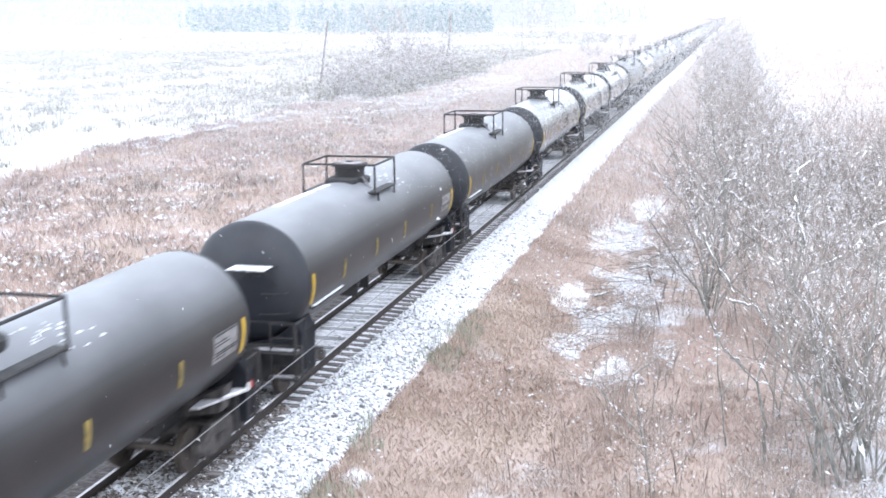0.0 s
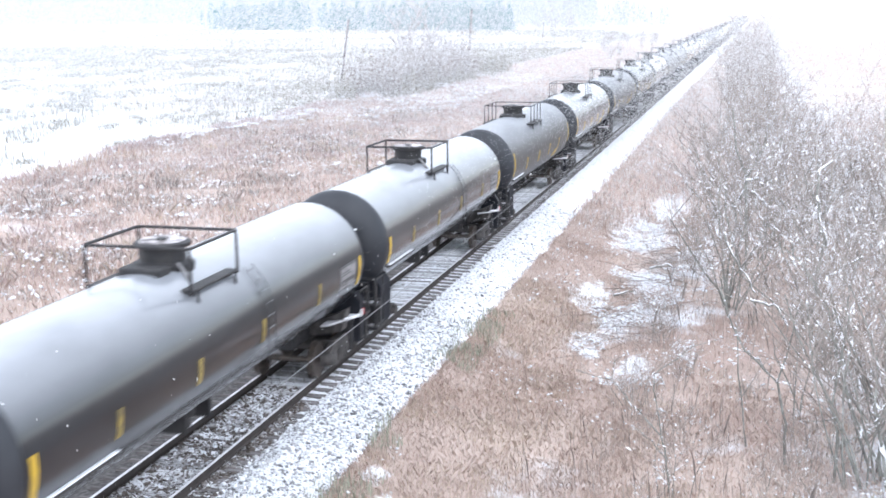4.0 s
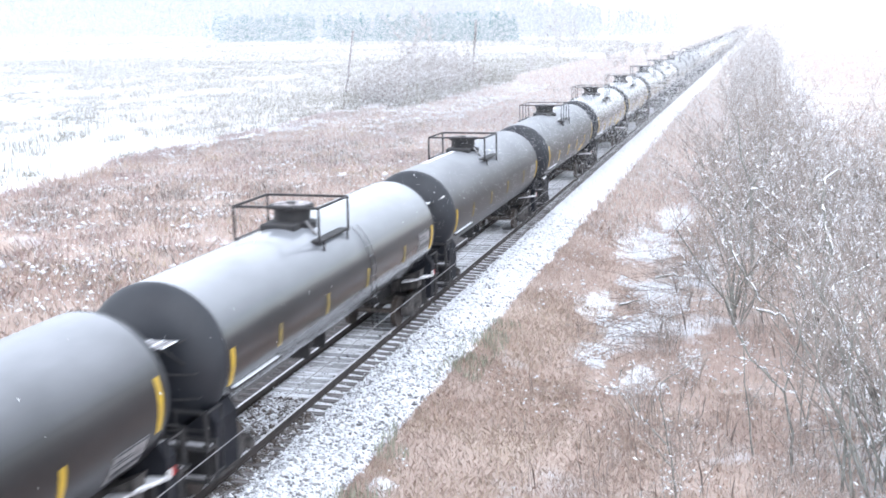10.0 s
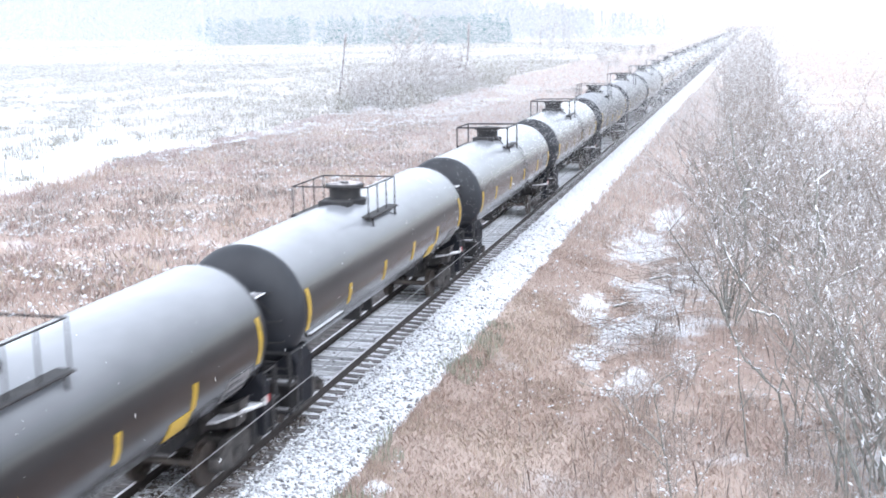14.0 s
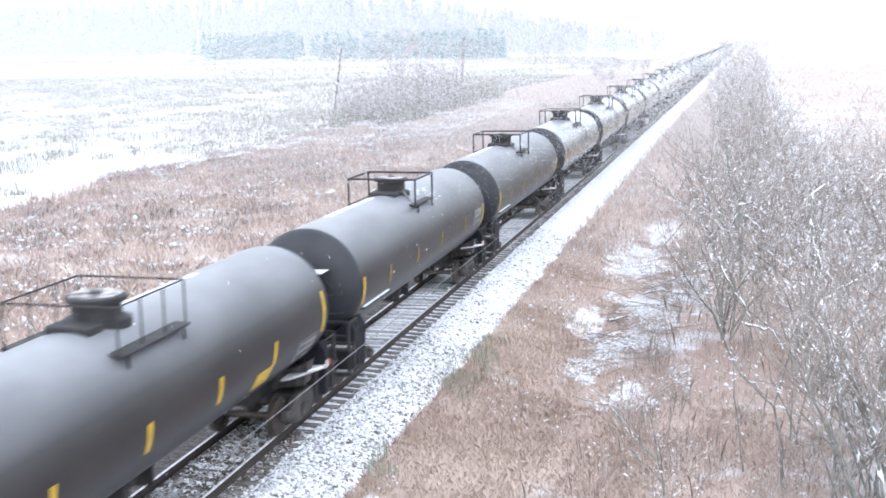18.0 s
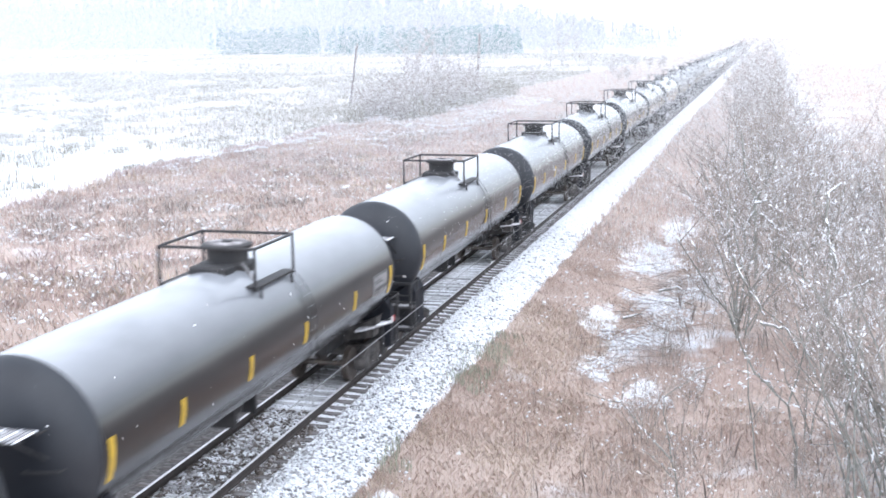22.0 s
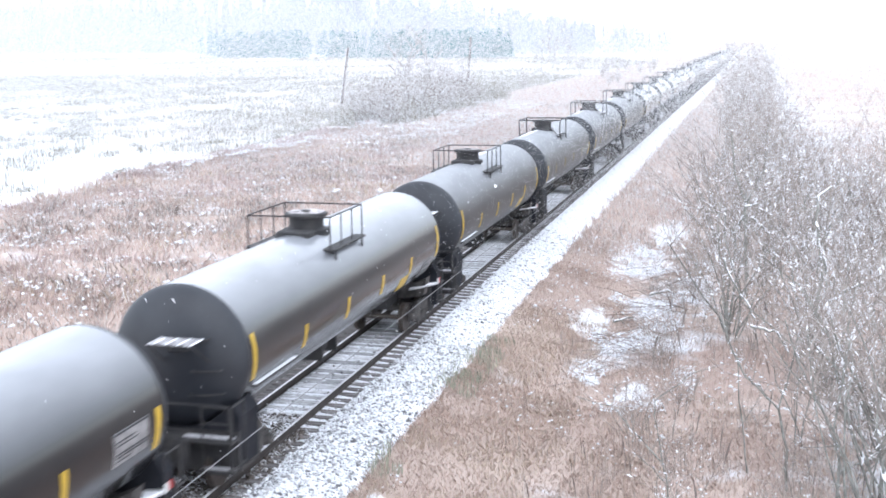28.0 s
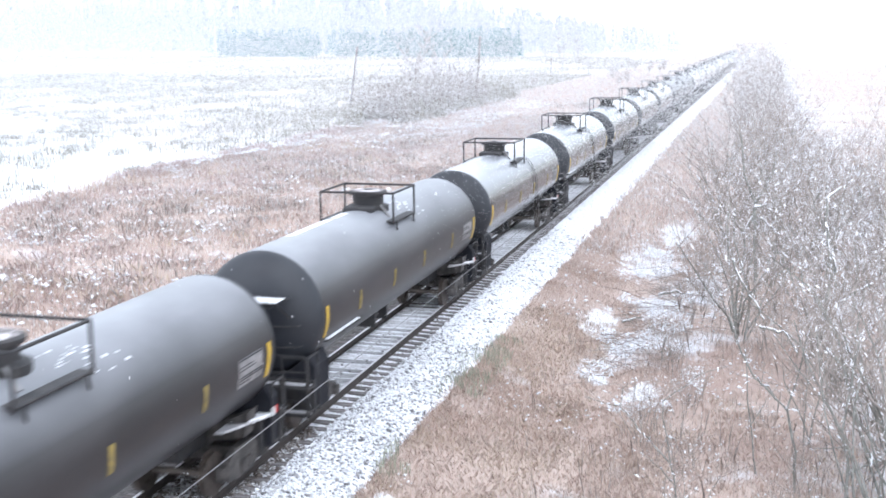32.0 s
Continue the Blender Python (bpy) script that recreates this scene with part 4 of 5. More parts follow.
grass_patch("field_low_grass", scatter(60000, (-170, -48), (55, 170), lambda x, y: patchy(x * 0.45, y, 3.2, 0.12)), 0.1, 0.06, FIELD_GREEN, "low greyish grass showing through the field snow", "grass", 1.2)
grass_patch("near_field_tufts", clumps(1600, 26, (-165, -49), (58, 175), 0.4, lambda x, y: patchy(x, y * 0.6, 6, 0.0)), 0.5, lambda y: 0.0004 * y, FIELD_STALK, "grey tufts of dead weeds in the snowy field", "weeds", 0.5)
grass_patch("left_far_grass", scatter(30000, (-47, -16), (130, 330)), 0.5, 0.06, GRASS, "dead brown grass far along the line", "grass", 0.6)
grass_patch("right_field_grass", scatter(52000, (6, 75), (75, 420), lambda x, y: patchy(x, y, 14, -0.25)), 0.55, 0.06, GRASS_RUST, "brown grass on the field beyond the thicket", "grass")
grass_patch("left_grey_weeds", clumps(900, 24, (-46, -17), (30, 190), 0.45, lambda x, y: patchy(x, y + 70, 6, 0.12)), 0.5, by_distance, STALK, "grey-brown weeds standing in the dead grass", "weeds", 0.5)
grass_patch("left_olive_grass", clumps(900, 24, (-46, -17), (28, 150), 0.5, lambda x, y: patchy(x + 30, y, 7, 0.1)), 0.36, by_distance, GRASS_OLIVE, "olive-brown tufts in the dead grass", "grass", 0.8)
grass_patch("left_dark_grass", clumps(1300, 18, (-46, -17), (28, 150), 0.3, lambda x, y: patchy(x + 60, y, 3, 0.05)), 0.28, by_distance, MAUVE, "dull mauve tufts in the dead grass", "grass", 0.8)
lumps("snow_on_grass", scatter(26000, (-46, -16), (28, 190), lambda x, y: patchy(x, y, 3.5, 0.14)) + np.array([0, 0, 0.26]), 0.055, SNOW, "clots of snow caught in the dead grass", "snow")
lumps("snow_cushions", scatter(11000, (-44, -17), (28, 100), lambda x, y: patchy(x, y + 30, 5.0, 0.06) & patchy(x + 9, y, 1.6, 0.0)) + np.array([0, 0, 0.16]), 0.095, SNOW, "cushions of snow lying in the dead grass", "snow", 0.25)
lumps("snow_on_seed_heads", scatter(9000, (-46.5, -30), (98, 185), lambda x, y: patchy(x, y, 5.5, 0.08)) + rng.uniform(0.3, 0.9, (1, 1)) * np.array([0, 0, 1]), 0.075, SNOW, "snow caught on the heads of weeds", "snow")
lumps("snow_on_weeds", scatter(12000, (-47.3, -43.2), (82, 165), lambda x, y: patchy(x, y, 3, 0.05)) + np.array([0, 0, 0.5]), 0.062, SNOW, "clots of snow on weeds beside the field", "snow")
lumps("snow_on_brush", scatter(18000, (-5.6, -1.6), (33, 60), lambda x, y: patchy(x, y, 1.6, 0.0)) + np.array([0, 0, 0.22]), 0.028, SNOW, "fine clots of snow on the cut branches", "snow")
lumps("snow_in_hollow", scatter(13000, (-8, 6), (20, 90), lambda x, y: patchy(x, y, 3, 0.0)) + np.array([0, 0, 0.2]), 0.03, SNOW, "clots of snow in the grass of the hollow", "snow")
grass_patch("edge_weeds", scatter(13000, (-48.0, -42.5), (55, 200), lambda x, y: patchy(x, y, 7, -0.05) & (rng.uniform(0, 1, len(y)) < (y - 40) / 70)), 0.7, 0.02, GRASS_RUST, "tall dry weeds along the edge of the field", "weeds")
grass_patch("field_stalks", scatter(105000, (-250, -48), (70, 340), lambda x, y: patchy(x, y * 0.4, 11, -0.15) & (rng.uniform(0, 1, len(y)) < (y - 40) / 150)), 0.75, 0.055, FIELD_STALK, "dry stalks standing in the snowy field", "stalks", 0.3)
grass_patch("field_tufts", clumps(4200, 20, (-230, -49), (65, 330), 0.7, lambda x, y: patchy(x, y * 0.4, 13, -0.1)), 0.7, lambda y: 0.00032 * y, FIELD_STALK, "bleached tufts of weeds in the snowy field", "weeds", 0.5)
grass_patch("far_field_stalks", scatter(60000, (-520, -47), (310, 690), lambda x, y: patchy(x, y * 0.4, 30, -0.15)), 0.95, 0.14, FIELD_STALK, "dry stalks far out on the snowy field", "stalks", 0.3)


grass_patch("weed_stems", scatter(3600, (-3.6, 8), (20, 58), lambda x, y: patchy(x, y, 2.0, -0.25)), 1.1, 0.0036, STALK, "tall thin dead weeds among the shrubs", "weeds", 0.25)
grass_patch("brush_weeds", scatter(5000, (-47.6, -40.5), (128, 200), lambda x, y: patchy(x, y, 5, -0.2)), 3.0, 0.035, FIELD_STALK, "tall dry weeds standing among the brush", "weeds", 0.15)
grass_patch("near_weed_stems", scatter(1500, (-6.5, -2.0), (20, 45), lambda x, y: patchy(x, y, 1.5, 0.1)), 0.7, 0.0028, STALK, "thin dry weeds on the bank", "weeds", 0.2)


# ---- shrubs and bare trees ----
class Tubes:
    """Gathers three-sided tapering twigs into arrays."""
    def __init__(self):
        self.v, self.f, self.nodes = [], [], []

    def run(self, pts, r0, r1, sides=3):
        rings = []
        for i, p in enumerate(pts):
            d = (pts[min(i + 1, len(pts) - 1)] - pts[max(i - 1, 0)]).normalized()
            u = d.orthogonal().normalized()
            w = d.cross(u)
            r = r0 + (r1 - r0) * i / (len(pts) - 1)
            k = len(self.v)
            for j in range(sides):
                a = 6.2832 * j / sides
                self.v.append(p + (u * math.cos(a) + w * math.sin(a)) * r)
            rings.append(k)
        for p, q in zip(rings, rings[1:]):
            for j in range(sides):
                self.f.append((p + j, p + (j + 1) % sides, q + (j + 1) % sides, q + j))


def limb(rg, tubes, p, d, length, r, level, kids, up, fine):
    """One limb with its side shoots; level 0 goes into tubes[0], finer ones into tubes[1]."""
    seg = 5 if level == 0 else 3
    pts = [p.copy()]
    for i in range(seg):
        d = (d + Vector((rg.gauss(0, 0.17), rg.gauss(0, 0.17), rg.gauss(0, 0.1) + up))).normalized()
        p = p + d * (length / seg)
        pts.append(p.copy())
    t = tubes[0] if level == 0 else tubes[1]
    t.run(pts, r, r * (0.4 if level < 2 else 0.5), 5 if level == 0 else 3)
    t.nodes += [(q, d.copy(), r) for q in pts[1:]]
    if level + 1 < len(kids):
        for k in range(kids[level + 1]):
            i = rg.uniform(0.25, 1.0) * seg
            q = pts[int(i)].lerp(pts[min(int(i) + 1, seg)], i % 1)
            a = rg.uniform(0, 6.283)
            side = Vector((math.cos(a), math.sin(a), rg.uniform(0.1, 0.8)))
            limb(rg, tubes, q, (d * 0.55 + side * 0.8).normalized(), length * rg.uniform(0.3, 0.6), max(r * 0.42, fine), level + 1, kids, up, fine)


def build_shrub(seed, height, stems, spread, kids, thick, snow, label, name="shrub", category="shrub", group="shrubs beside the line", fine=0.004, fat=1.0):
    rg = random.Random(seed)
    tubes = (Tubes(), Tubes())
    for k in range(stems):
        a = rg.uniform(0, 6.283)
        base = Vector((math.cos(a), math.sin(a), 0)) * rg.uniform(0, spread * 0.35)
        lean = Vector((math.cos(a) * rg.uniform(0.05, 0.5) * spread, math.sin(a) * rg.uniform(0.05, 0.5) * spread, 1)).normalized()
        limb(rg, tubes, base, lean, height * rg.uniform(0.55, 1.0), thick * rg.uniform(0.6, 1.1), 0, kids, 0.03, fine)
    thing = tagged(new(name), label, category, group=group)
    for pname, t, mat in (("woody_base", tubes[0], BARK), ("twig_spray", tubes[1], TWIG)):
        tagged(lump(pname, t.v, t.f, mat, thing), kind="stuff")
    if snow:
        nodes = [q for q in tubes[1].nodes + tubes[0].nodes * 2 if noise.noise(q[0] * 1.4 + Vector((seed, 0, 0))) > -0.12]
        rg.shuffle(nodes)
        me_v, me_f = [], []
        for q, d, r in nodes[:snow]:
            big = min(2.4, math.exp(rg.gauss(-0.35, 0.55))) * fat
            w = max(0.011, r * 0.8) * rg.uniform(0.9, 1.3) * big
            ln = w * rg.uniform(1.3, 3.6)
            s = d.cross(Vector((0, 0, 1)))
            s = s.normalized() if s.length > 0.1 else Vector((1, 0, 0))
            c = q + Vector((0, 0, r * 0.6))
            k = len(me_v)
            me_v += [c - d * ln, c + s * w, c + d * ln, c - s * w, c + Vector((0, 0, w * 1.3)), c - Vector((0, 0, w * 0.6))]
            me_f += [(k, k + 1, k + 4), (k + 1, k + 2, k + 4), (k + 2, k + 3, k + 4), (k + 3, k, k + 4), (k + 1, k, k + 5), (k + 2, k + 1, k + 5), (k + 3, k + 2, k + 5), (k, k + 3, k + 5)]
        tagged(lump("snow_load", me_v, me_f, SNOW, thing), kind="stuff")
    return thing


def plant(models, places):
    """Sets copies of the models at the places, each turned and scaled in its own way; the models take the first places."""
    rg = random.Random(len(places))
    for i, (x, y, s) in enumerate(places):
        m = pose(x, y, ground_height(x, y) - 0.05, rg.uniform(-4, 4), rg.uniform(-4, 4), rg.uniform(0, 360))
        ob = models[i] if i < len(models) else copy_thing(models[i % len(models)], m)
        ob.matrix_basis = m @ Matrix.Diagonal((s, s, s * rg.uniform(0.9, 1.1), 1))


def spots(n, xs, ys, scale, seed, keep=None):
    rg = random.Random(seed)
    out = []
    while len(out) < n:
        x, y = rg.uniform(*xs), rg.uniform(*ys)
        if keep is None or keep(x, y):
            out.append((x, y, rg.uniform(*scale)))
    return out


thicket = [build_shrub(11 + k, 5.2, 6, 0.9, (1, 6, 4, 2), 0.036, 1000, "leafless grey-green shrub with snow along its twigs", fine=0.0055, fat=1.05) for k in range(5)]
plant(thicket, spots(58, (-1.0, 9.5), (25, 62), (0.7, 1.25), 5, lambda x, y: x < 2 + y * 0.17 and (y > 36.5 or x > 3.4)))
tall = [build_shrub(16 + k, 5.2, 8, 0.8, (1, 6, 3), 0.04, 12, "leafless grey-brown shrub farther along the bank", fine=0.012, fat=1.1) for k in range(4)]
plant(tall, spots(20, (-3.4, 3.0), (62, 120), (0.8, 1.2), 6) + spots(16, (2.0, 9.0), (60, 84), (0.7, 1.0), 8) + spots(24, (-3.2, 2.2), (120, 260), (0.9, 1.4), 7))
low = [build_shrub(31 + k, 2.0, 6, 1.1, (1, 7, 4), 0.009, 110, "low bare shrub with fine dark twigs") for k in range(3)]
plant(low, spots(50, (-3.8, 5.0), (24, 48), (0.5, 1.1), 9) + spots(16, (-4.0, 0.0), (50, 100), (0.7, 1.3), 10))
trees = [build_shrub(51 + k, 8.0, 3, 0.5, (1, 9, 5, 2), 0.09, 120, "tall leafless tree with a narrow crown", "bare_tree", "tree", "bare trees along the line", 0.014, 1.5) for k in range(3)]
plant(trees, [(-2.6, 118, 1.0), (-2.2, 150, 1.05), (-3.0, 190, 1.1), (-0.5, 135, 0.95), (0.8, 172, 1.1), (-2.4, 240, 1.2), (-1.5, 300, 1.2), (-44.5, 152, 1.15), (-43.0, 150, 0.95), (-70, 420, 1.2), (-78, 430, 1.0), (-64, 415, 1.0), (-48, 330, 1.0)])
saplings = [build_shrub(91 + k, 4.2, 3, 0.7, (1, 7, 4, 2), 0.032, 60, "slender bare sapling with crooked grey-green branches", "sapling", "tree", "saplings in front of the thicket", 0.0045, 1.2) for k in range(3)]
plant(saplings, [(3.1, 27.2, 1.1), (2.7, 26.6, 1.2), (3.4, 29.0, 1.2), (1.4, 31.5, 0.8)])
upright = [build_shrub(101 + k, 5.6, 3, 0.25, (1, 7, 3), 0.034, 150, "upright bare shrub with pale grey-green stems", "shrub", "shrub", "shrubs beside the line", 0.005, 1.15) for k in range(3)]
plant(upright, spots(9, (2.2, 6.0), (25.5, 36), (0.8, 1.15), 31))
brush = [build_shrub(71 + k, 5.0, 12, 0.45, (1, 5, 3), 0.04, 50, "dense leafless brush among tall weeds", "brush", "shrub", "brush by the old poles", 0.036, 1.8) for k in range(3)]
plant(brush, spots(42, (-46.8, -41), (133, 178), (0.55, 1.05), 21) + spots(14, (-50, -30), (230, 420), (0.5, 0.8), 22))


pole_tree = build_shrub(57, 10.5, 3, 0.14, (1, 6, 3), 0.1, 6, "tall bare tree rising out of the brush", "bare_tree", "tree", "bare trees along the line", 0.058, 1.5)
plant([pole_tree], [(-47.2, 160, 1.0), (-45.6, 163, 0.85), (-70.5, 420, 1.5), (-66, 424, 1.3)])


# ---- old line poles ----
def build_pole(x, y, top_x, height, r, label, mat=None, stubs=0):
    z = ground_height(x, y)
    pole = tagged(new("utility_pole"), label, "pole", group="old line poles beside the field")
    pole.location = (x, y, z)
    bm = bmesh.new()
    rod(bm, (0, 0, -0.4), (top_x, 0, height), r, r * 0.7, 10)
    part("post", bm, mat or POLE_WOOD, pole)
    for k in range(stubs):
        f = 0.35 + 0.6 * k / max(1, stubs - 1)
        bm = bmesh.new()
        box(bm, top_x * f - r - 0.05, top_x * f - r + 0.06, -0.12, 0.02, height * f, height * f + 0.3, bevel=0.02)
        part("snow_clot", bm, SNOW, pole)


build_pole(-47.4, 131.3, 1.5, 9.6, 0.17, "leaning weathered wooden pole flecked with snow", stubs=9)
build_pole(-44.6, 184, 0.7, 10.6, 0.24, "weathered wooden pole standing in the brush")
build_pole(-66, 372, 0.3, 9.0, 0.18, "distant weathered wooden pole")
build_pole(-311, 640, 0.0, 22, 0.55, "pale slender mast at the edge of the woods", WHITE_PAINT)


def build_snag(x, y, pts, label):
    z = ground_height(x, y)
    snag = tagged(new("dead_stem"), label, "dead stem")
    snag.location = (x, y, z)
    t = Tubes()
    t.run([Vector(p) for p in pts], 0.035, 0.012, 5)
    lump("stem", t.v, t.f, WHITE_PAINT, snag)


build_snag(-29.5, 80, [(0, 0, -0.1), (0.1, 0, 0.6), (0.25, 0, 1.1), (0.15, 0, 1.7)], "single pale dead stem in the grass")


# ---- fallen and leaning branches under snow ----
def build_branch(pts, r, label, seed):
    """A crooked branch through the points, with side stubs, and snow along its upper side."""
    rg = random.Random(seed)
    o = Vector(pts[0])
    thing = tagged(new("snowy_branch"), label, "branch", group="broken branches in the thicket")
    thing.location = o
    path = []
    for a, b in zip(pts, pts[1:]):
        for k in range(3):
            path.append((Vector(a) - o).lerp(Vector(b) - o, k / 3) + Vector((rg.gauss(0, 0.025), rg.gauss(0, 0.025), rg.gauss(0, 0.025))))
    path.append(Vector(pts[-1]) - o)
    t = Tubes()
    t.run(path, r, r * 0.5, 6)
    for k in range(3):
        q = rg.choice(path[1:-1])
        d = Vector((rg.gauss(0, 1), rg.gauss(0, 1), rg.uniform(-0.3, 1))).normalized()
        t.run([q, q + d * 0.25, q + d * 0.5 + Vector((0, 0, 0.1))], r * 0.4, 0.005)
    tagged(lump("bark", t.v, t.f, BARK, thing), kind="stuff")
    t = Tubes()
    i = 0
    while i < len(path) - 1:
        j = min(len(path) - 1, i + rg.randint(2, 5))
        t.run([p + Vector((0, 0, r * 0.7)) for p in path[i:j + 1]], r * rg.uniform(0.7, 1.05), r * 0.5, 6)
        i = j + (1 if rg.random() < 0.4 else 0)
    tagged(lump("snow_cover", t.v, t.f, SNOW, thing), kind="stuff")


build_branch([(0.0, 33, 1.25), (0.4, 33, 1.2), (0.75, 33, 1.05), (1.05, 33, 0.55)], 0.045, "bent branch thick with snow", 1)
build_branch([(-0.85, 35, 2.75), (-0.5, 35, 2.1), (-0.1, 35, 1.5), (0.15, 35, 1.0)], 0.038, "broken branch with snow on its upper side", 2)
build_branch([(2.0, 36, 2.9), (2.1, 36, 2.2), (2.15, 36, 1.7), (2.0, 36, 1.3)], 0.045, "upright broken branch with snow", 3)
build_branch([(3.2, 36, 2.0), (2.7, 36, 1.75), (2.25, 36, 1.4)], 0.045, "slanting branch with snow", 4)
build_branch([(0.05, 31, 0.35), (0.4, 31, 0.0), (0.8, 31, -0.5)], 0.032, "slanting branch with snow", 5)
build_branch([(-4.1, 49, -1.4), (-3.4, 49.2, -1.3), (-2.7, 49.1, -1.4)], 0.06, "fallen log under snow", 6)
build_branch([(-5.0, 44, -1.45), (-4.3, 44.5, -1.35)], 0.05, "fallen log under snow", 7)


def build_stem(paths, r, label, seed, snow=0.3):
    """A crooked sapling: its limbs as rows of points with a thickness each, fine shoots along them, and clots of snow in the forks."""
    rg = random.Random(seed)
    o = Vector(paths[0][1][0])
    thing = tagged(new("sapling"), label, "tree", group="saplings in front of the thicket")
    thing.location = o
    bark, shoots, clots = Tubes(), Tubes(), Tubes()
    for k, pts in paths:
        pts = [Vector(p) - o for p in pts]
        line = [a.lerp(b, i / 3) + Vector((rg.gauss(0, 0.012), rg.gauss(0, 0.05), rg.gauss(0, 0.012))) for a, b in zip(pts, pts[1:]) for i in range(3)] + [pts[-1]]
        bark.run(line, r * k, r * k * 0.45, 6)
        for q in line[2:]:
            for n in range(2 if rg.random() < 0.7 else 0):
                d = Vector((rg.gauss(0, 0.7), rg.gauss(0, 0.7), rg.uniform(0.1, 1.0))).normalized() * rg.uniform(0.15, 0.55)
                shoots.run([q, q + d * 0.5 + Vector((rg.gauss(0, 0.02), 0, 0)), q + d], 0.006, 0.003)
            if rg.random() < snow:
                d = Vector((rg.gauss(0, 0.6), rg.gauss(0, 0.6), rg.uniform(0.1, 0.8))).normalized() * rg.uniform(0.03, 0.09)
                clots.run([q - d, q + Vector((0, 0, r * k * 0.8)), q + d], 0.012, 0.016, 5)
    for pname, t, mat in (("trunk", bark, BARK), ("twig_spray", shoots, TWIG), ("snow_load", clots, SNOW)):
        if t.v:
            tagged(lump(pname, t.v, t.f, mat, thing), kind="stuff")


build_stem([(1.0, [(-1.55, 25.5, -1.75), (-1.62, 25.5, -1.05), (-1.7, 25.5, -0.51), (-1.8, 25.4, -0.04), (-1.95, 25.5, 0.69), (-1.97, 25.4, 1.29)]),
            (0.6, [(-1.97, 25.4, 1.29), (-1.58, 25.5, 1.59), (-1.15, 25.5, 1.94), (-0.66, 25.6, 2.1)]),
            (0.75, [(-1.8, 25.4, -0.11), (-2.26, 25.5, 0.33), (-2.56, 25.4, 0.72), (-2.92, 25.5, 1.06), (-3.7, 25.4, 1.28)]),
            (0.5, [(-2.92, 25.5, 1.06), (-2.86, 25.5, 1.51), (-2.57, 25.5, 1.72)]),
            (0.6, [(-1.66, 25.5, -0.75), (-1.99, 25.5, -0.33), (-2.42, 25.5, 0.01)])], 0.026, "dark crooked sapling with forked bare branches", 5)
build_stem([(1.0, [(0.96, 28.0, -1.7), (0.94, 28.0, -0.56), (0.71, 28.0, 0.5), (-0.05, 28.0, 1.2), (-0.33, 28.0, 1.72), (-0.7, 28.0, 2.76)]), (0.6, [(0.71, 28.0, 0.5), (0.95, 28.1, 1.4), (1.1, 28.0, 2.3)])], 0.038, "grey-green bent trunk with snow in its forks", 6, 0.5)
build_stem([(1.0, [(2.04, 27.0, -1.6), (2.05, 27.0, -0.27), (1.9, 27.0, 0.27), (2.01, 27.0, 1.37), (2.2, 27.1, 2.6)]), (0.6, [(2.07, 27.0, -0.68), (2.55, 27.0, -0.3), (3.01, 27.0, -0.05)]), (0.4, [(1.92, 27.0, 0.0), (1.23, 27.0, -0.1)])], 0.038, "upright grey-green stem with snow on its bark", 7, 0.7)
build_stem([(1.0, [(0.05, 29.0, -1.7), (0.0, 29.0, -1.14), (-0.19, 29.0, 0.35), (-0.3, 29.0, 1.6)]), (0.5, [(-0.1, 29.0, -0.3), (0.3, 29.1, 0.5)])], 0.026, "slender pale trunk in the brown grass", 8)
build_stem([(1.0, [(-0.2, 50.0, -1.6), (-0.31, 50.0, 2.34), (-0.76, 50.0, 3.54), (-0.98, 50.0, 5.21)]), (0.6, [(-0.31, 50.0, 2.34), (0.3, 50, 3.6), (0.5, 50, 4.6)])], 0.07, "dark leaning trunk behind the thicket", 9)
build_branch([(-0.48, 42, 2.6), (-0.26, 42, 3.33), (0.13, 42, 3.44)], 0.05, "bent branch thick with snow", 11)
build_branch([(-0.05, 42, 2.97), (0.2, 42, 2.75), (0.45, 42, 2.43)], 0.05, "slanting branch with snow", 12)
build_branch([(1.9, 36, 1.1), (2.04, 36, 2.39), (1.83, 36, 3.51), (1.75, 36, 4.46), (2.18, 36, 4.81)], 0.05, "upright branch with snow on its bark", 13)


def build_brush_pile(x, y, w, l, n, seed):
    rg = random.Random(seed)
    t = Tubes()
    for k in range(n):
        c = Vector((rg.gauss(0, w), rg.gauss(0, l), rg.uniform(0.02, 0.45)))
        a = rg.uniform(0, 3.14)
        d = Vector((math.cos(a), math.sin(a), rg.uniform(-0.15, 0.3))) * rg.uniform(0.3, 1.1)
        m = c + Vector((0, 0, rg.uniform(-0.05, 0.12)))
        t.run([c - d, m, c + d], rg.uniform(0.006, 0.02), 0.004)
    thing = tagged(new("brush_pile"), "tangle of cut dark branches on the snow", "brush pile", group="brush piles in the hollow")
    thing.location = (x, y, ground_height(x, y))
    tagged(lump("tangle", t.v, t.f, TWIG, thing), kind="stuff")


build_brush_pile(-3.6, 47, 0.9, 3.5, 170, 1)
build_brush_pile(-4.2, 40, 0.7, 2.5, 90, 2)
build_brush_pile(-2.0, 52, 1.0, 3.0, 120, 3)


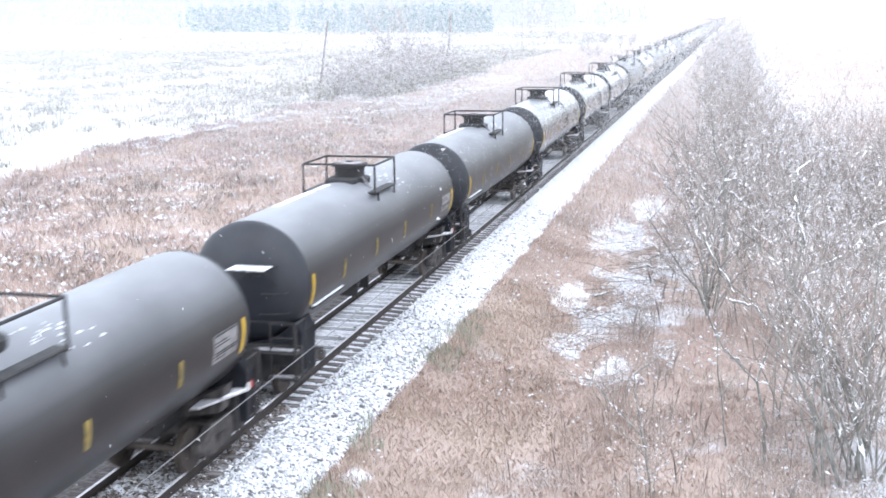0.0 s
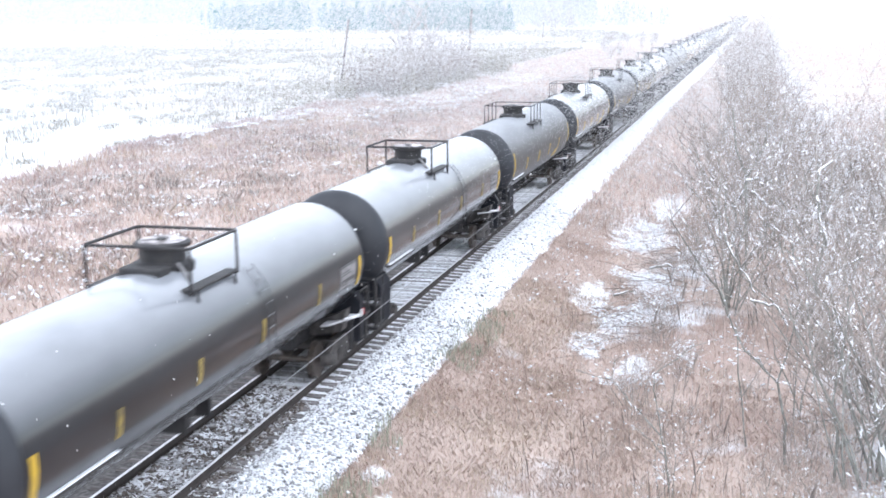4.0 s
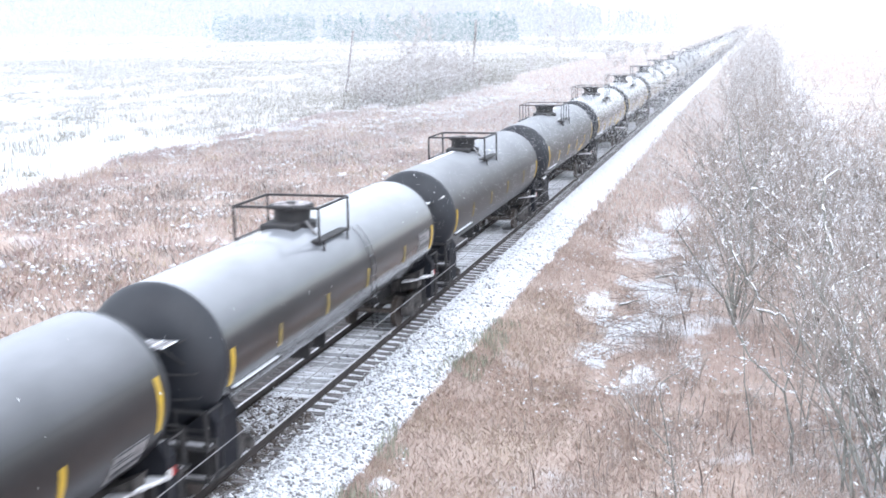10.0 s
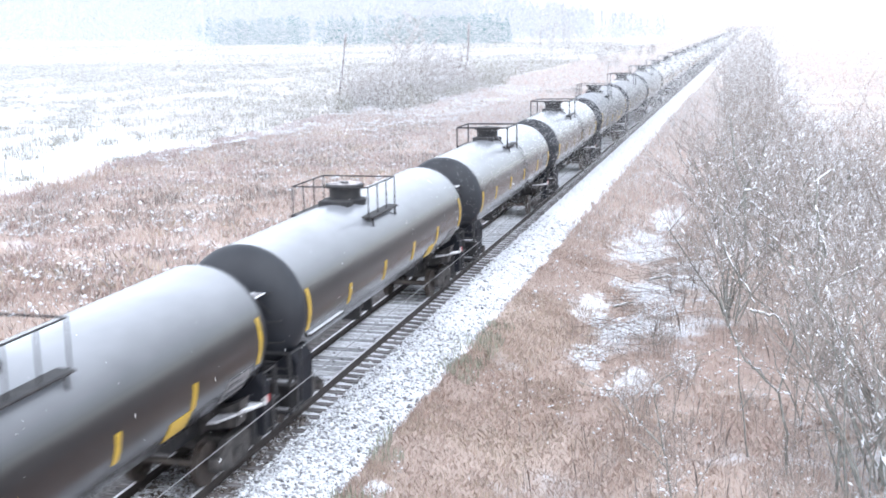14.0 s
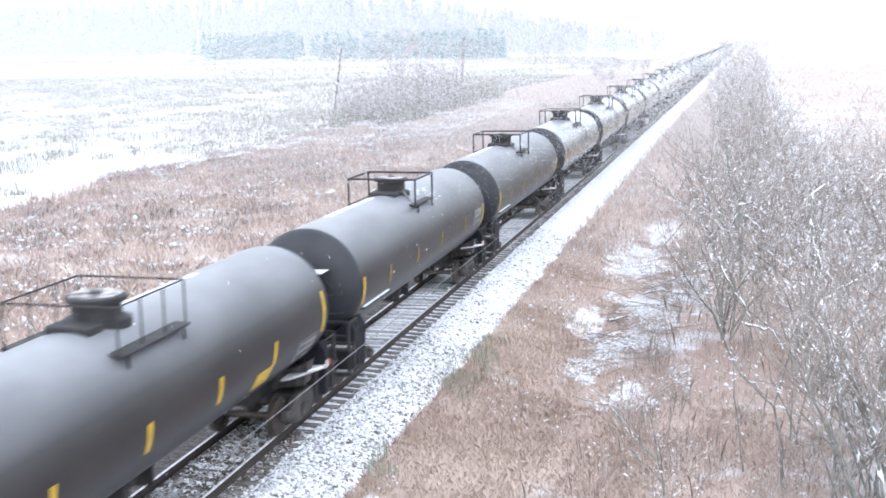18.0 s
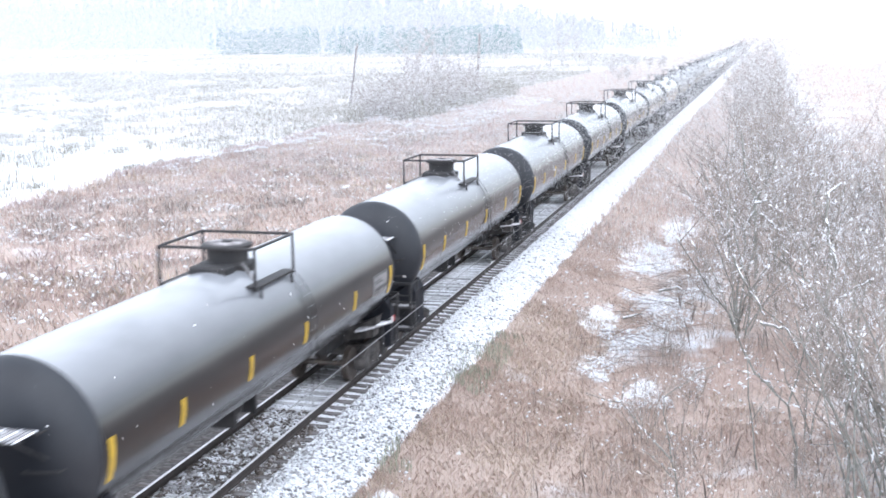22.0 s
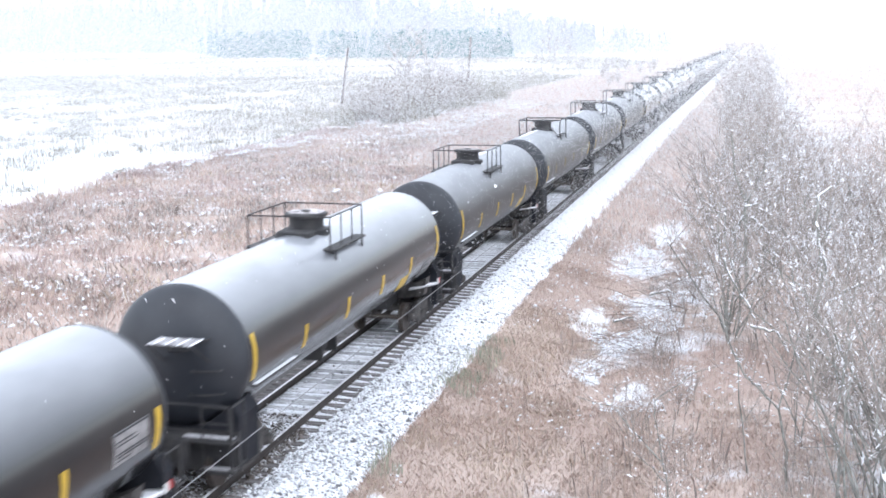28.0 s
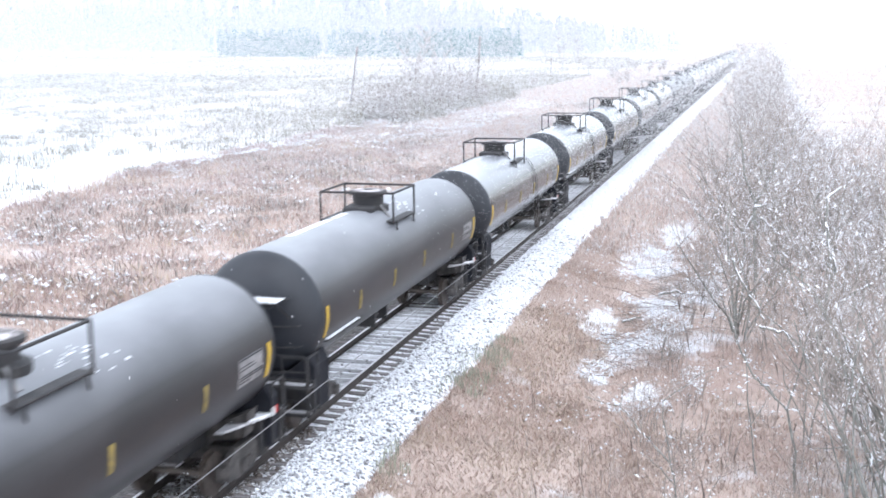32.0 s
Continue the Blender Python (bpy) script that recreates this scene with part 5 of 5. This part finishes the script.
# ---- far woods ----
def build_woods(name, rows, height, spread, bits, mat, label, conifer, seed):
    """Trees far beyond the fields, as crowns of loose sprays: rows of ends of a belt and the number of trees."""
    rg = np.random.default_rng(seed)
    out = []
    for (x0, y0), (x1, y1), n, deep in rows:
        for k in range(n):
            f = rg.uniform()
            x, y = x0 + (x1 - x0) * f, y0 + (y1 - y0) * f + rg.uniform(0, deep)
            h = height * (rg.uniform(0.68, 1.15) if conifer else rg.uniform(0.85, 1.12)) * min(1.0, 0.45 + 2.2 * (1 - f) if not conifer else 1.0)
            z = rg.uniform(0, 1, bits) ** (0.8 if conifer else 0.7)
            w = spread * h * ((1.05 - z) if conifer else np.sin(np.clip(z * 1.1 + 0.25, 0, 1) * 3.1416) + 0.12)
            a = rg.uniform(0, 6.283, bits)
            r = w * np.sqrt(rg.uniform(0, 1, bits))
            c = np.stack([x + r * np.cos(a), y + r * np.sin(a), ground_height(x, y) + h * z], 1)
            s = h * (0.075 if conifer else 0.055)
            u = rg.normal(0, 1, (bits, 3)) * s * (1.0, 1.0, 0.5)
            v = rg.normal(0, 1, (bits, 3)) * s * ((0.7, 0.7, 0.5) if conifer else (0.3, 0.3, 1.3))
            out.append(np.stack([c - u * 0.5, c + u * 0.5, c + v], 1))
    tagged(cloud(name, np.concatenate(out), 3, mat), label, "woods", kind="stuff")


build_woods("pine_belt", [((-331, 672), (-267, 668), 110, 40), ((-253, 672), (-233, 670), 32, 30), ((-226, 668), (-139, 660), 140, 40)], 15, 0.24, 210, HAZY_PINE, "belt of pines beyond the snowy field, tinted teal by painted haze", True, 1)
# Tree heights are stretched to what the camera's view needs
build_woods("bare_woods", [((-780, 950), (-60, 760), 420, 160)], 31, 0.3, 150, HAZY_WOODLAND, "bare woodland beyond the pines, haze put into its pale colour", False, 2)
build_woods("hill_woods", [((-1050, 1300), (-170, 1170), 340, 200)], 56, 0.32, 170, HAZY_WOODLAND, "bare woods on the far rise, paled by painted haze", False, 3)


# ---- falling snow ----
EXTRA_FALL = 3.0   # how far the veil sinks during the clip


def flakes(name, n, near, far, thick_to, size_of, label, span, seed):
    """Loose three-cornered flakes that stand in for haze, over the wedge of land that the camera sees;
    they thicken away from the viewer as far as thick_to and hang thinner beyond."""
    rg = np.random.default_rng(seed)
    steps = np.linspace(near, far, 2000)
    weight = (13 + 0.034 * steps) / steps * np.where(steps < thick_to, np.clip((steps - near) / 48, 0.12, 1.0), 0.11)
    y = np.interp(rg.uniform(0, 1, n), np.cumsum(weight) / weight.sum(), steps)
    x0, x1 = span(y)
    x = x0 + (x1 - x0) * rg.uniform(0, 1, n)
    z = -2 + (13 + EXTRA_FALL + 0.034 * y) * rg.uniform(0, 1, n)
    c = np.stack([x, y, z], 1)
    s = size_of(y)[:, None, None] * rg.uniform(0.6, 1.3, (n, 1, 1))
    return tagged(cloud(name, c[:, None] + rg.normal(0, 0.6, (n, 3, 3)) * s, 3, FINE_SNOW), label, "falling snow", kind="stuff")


# Flake size grows with distance to stay about a pixel in the view
far_snow = flakes("far_snowfall", 3000000, 34, 420, 135, lambda y: (0.00037 + 0.00008 * np.clip((y - 46) / 90, 0, 1)) * y, "veil of snowflakes, sized by distance, standing in for haze", lambda y: (-0.76 * y - 8, 0.13 * y + 6), 5)
DRIFT = np.array([10.0, -16.0, -42.0])   # metres that the near flakes go during the clip
rg_air = np.random.default_rng(9)
air = np.stack([rg_air.uniform(-30, 14, 56000), rg_air.uniform(9, 90, 56000), rg_air.uniform(-2, 56, 56000)], 1)
nearest = np.clip(((np.array(EYE) - air) @ DRIFT) / (DRIFT @ DRIFT), 0, 1)   # where each passes closest to the viewer
air = air[np.linalg.norm(air + nearest[:, None] * DRIFT - np.array(EYE), axis=1) > 12]
big = np.clip(np.exp(rg_air.normal(-0.1, 0.45, (len(air), 1, 1))), 0.3, 1.9) * 0.0155
near_snow = tagged(cloud("near_snowfall", air[:, None] + rg_air.normal(0, 0.8, (len(air), 3, 3)) * big, 3, FINE_SNOW), "scattered snowflakes drifting down in the air", "falling snow", kind="stuff")


# ---- what moves ----
TRAVEL = (-177.69, -160.91, -144.13, -127.37, -110.62, -93.87, -77.11, -60.32, -43.52, -26.72, -9.97, 6.76, 23.5, 40.32, 57.22, 74.22, 91.29,
          108.39, 125.44, 142.42, 159.31, 176.14, 192.97, 209.92, 227.0, 244.16, 261.41, 278.69, 295.95, 313.14, 330.27, 347.31, 364.34)  # metres run by the train, second by second

CAR_SHIFT = {-9: 0.6, -8: 1.5, -7: 1.25, -6: 0.8, -5: 1.0, -4: 0.3, -3: 0.15, -2: 0.3, -1: 0.3, 0: 0.08, 1: -0.4, 2: -0.6, 3: -0.42, 4: -0.55, 5: -1.1, 6: -0.2, 7: -0.65, 8: -0.55, 9: -0.2, 10: -0.25, 11: -0.2, 12: -0.55, 13: -0.6, 14: -0.7, 15: -0.65, 16: -0.3, 18: -0.8, 19: -0.7, 20: -1.0, 17: -0.9, 21: -0.5, 22: -0.45, 23: -1.4, 24: -1.0}   # metres by which each car is shifted to fit the camera's view


def motions():
    for i, car in enumerate(CARS):
        walk(car, [(float(t), pose(TX, CAR_LENGTH * (FIRST_CAR + i) + CAR_SHIFT.get(FIRST_CAR + i, 0.0) - s - KINDS[ORDER[i]][5], 0)) for t, s in enumerate(TRAVEL)])

    walk(near_snow, [(0.0, pose(0, 0, 0)), (16.0, pose(*DRIFT * 0.5)), (32.0, pose(*DRIFT))])
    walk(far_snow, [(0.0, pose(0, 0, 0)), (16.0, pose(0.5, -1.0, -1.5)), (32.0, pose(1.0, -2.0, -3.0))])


motions()
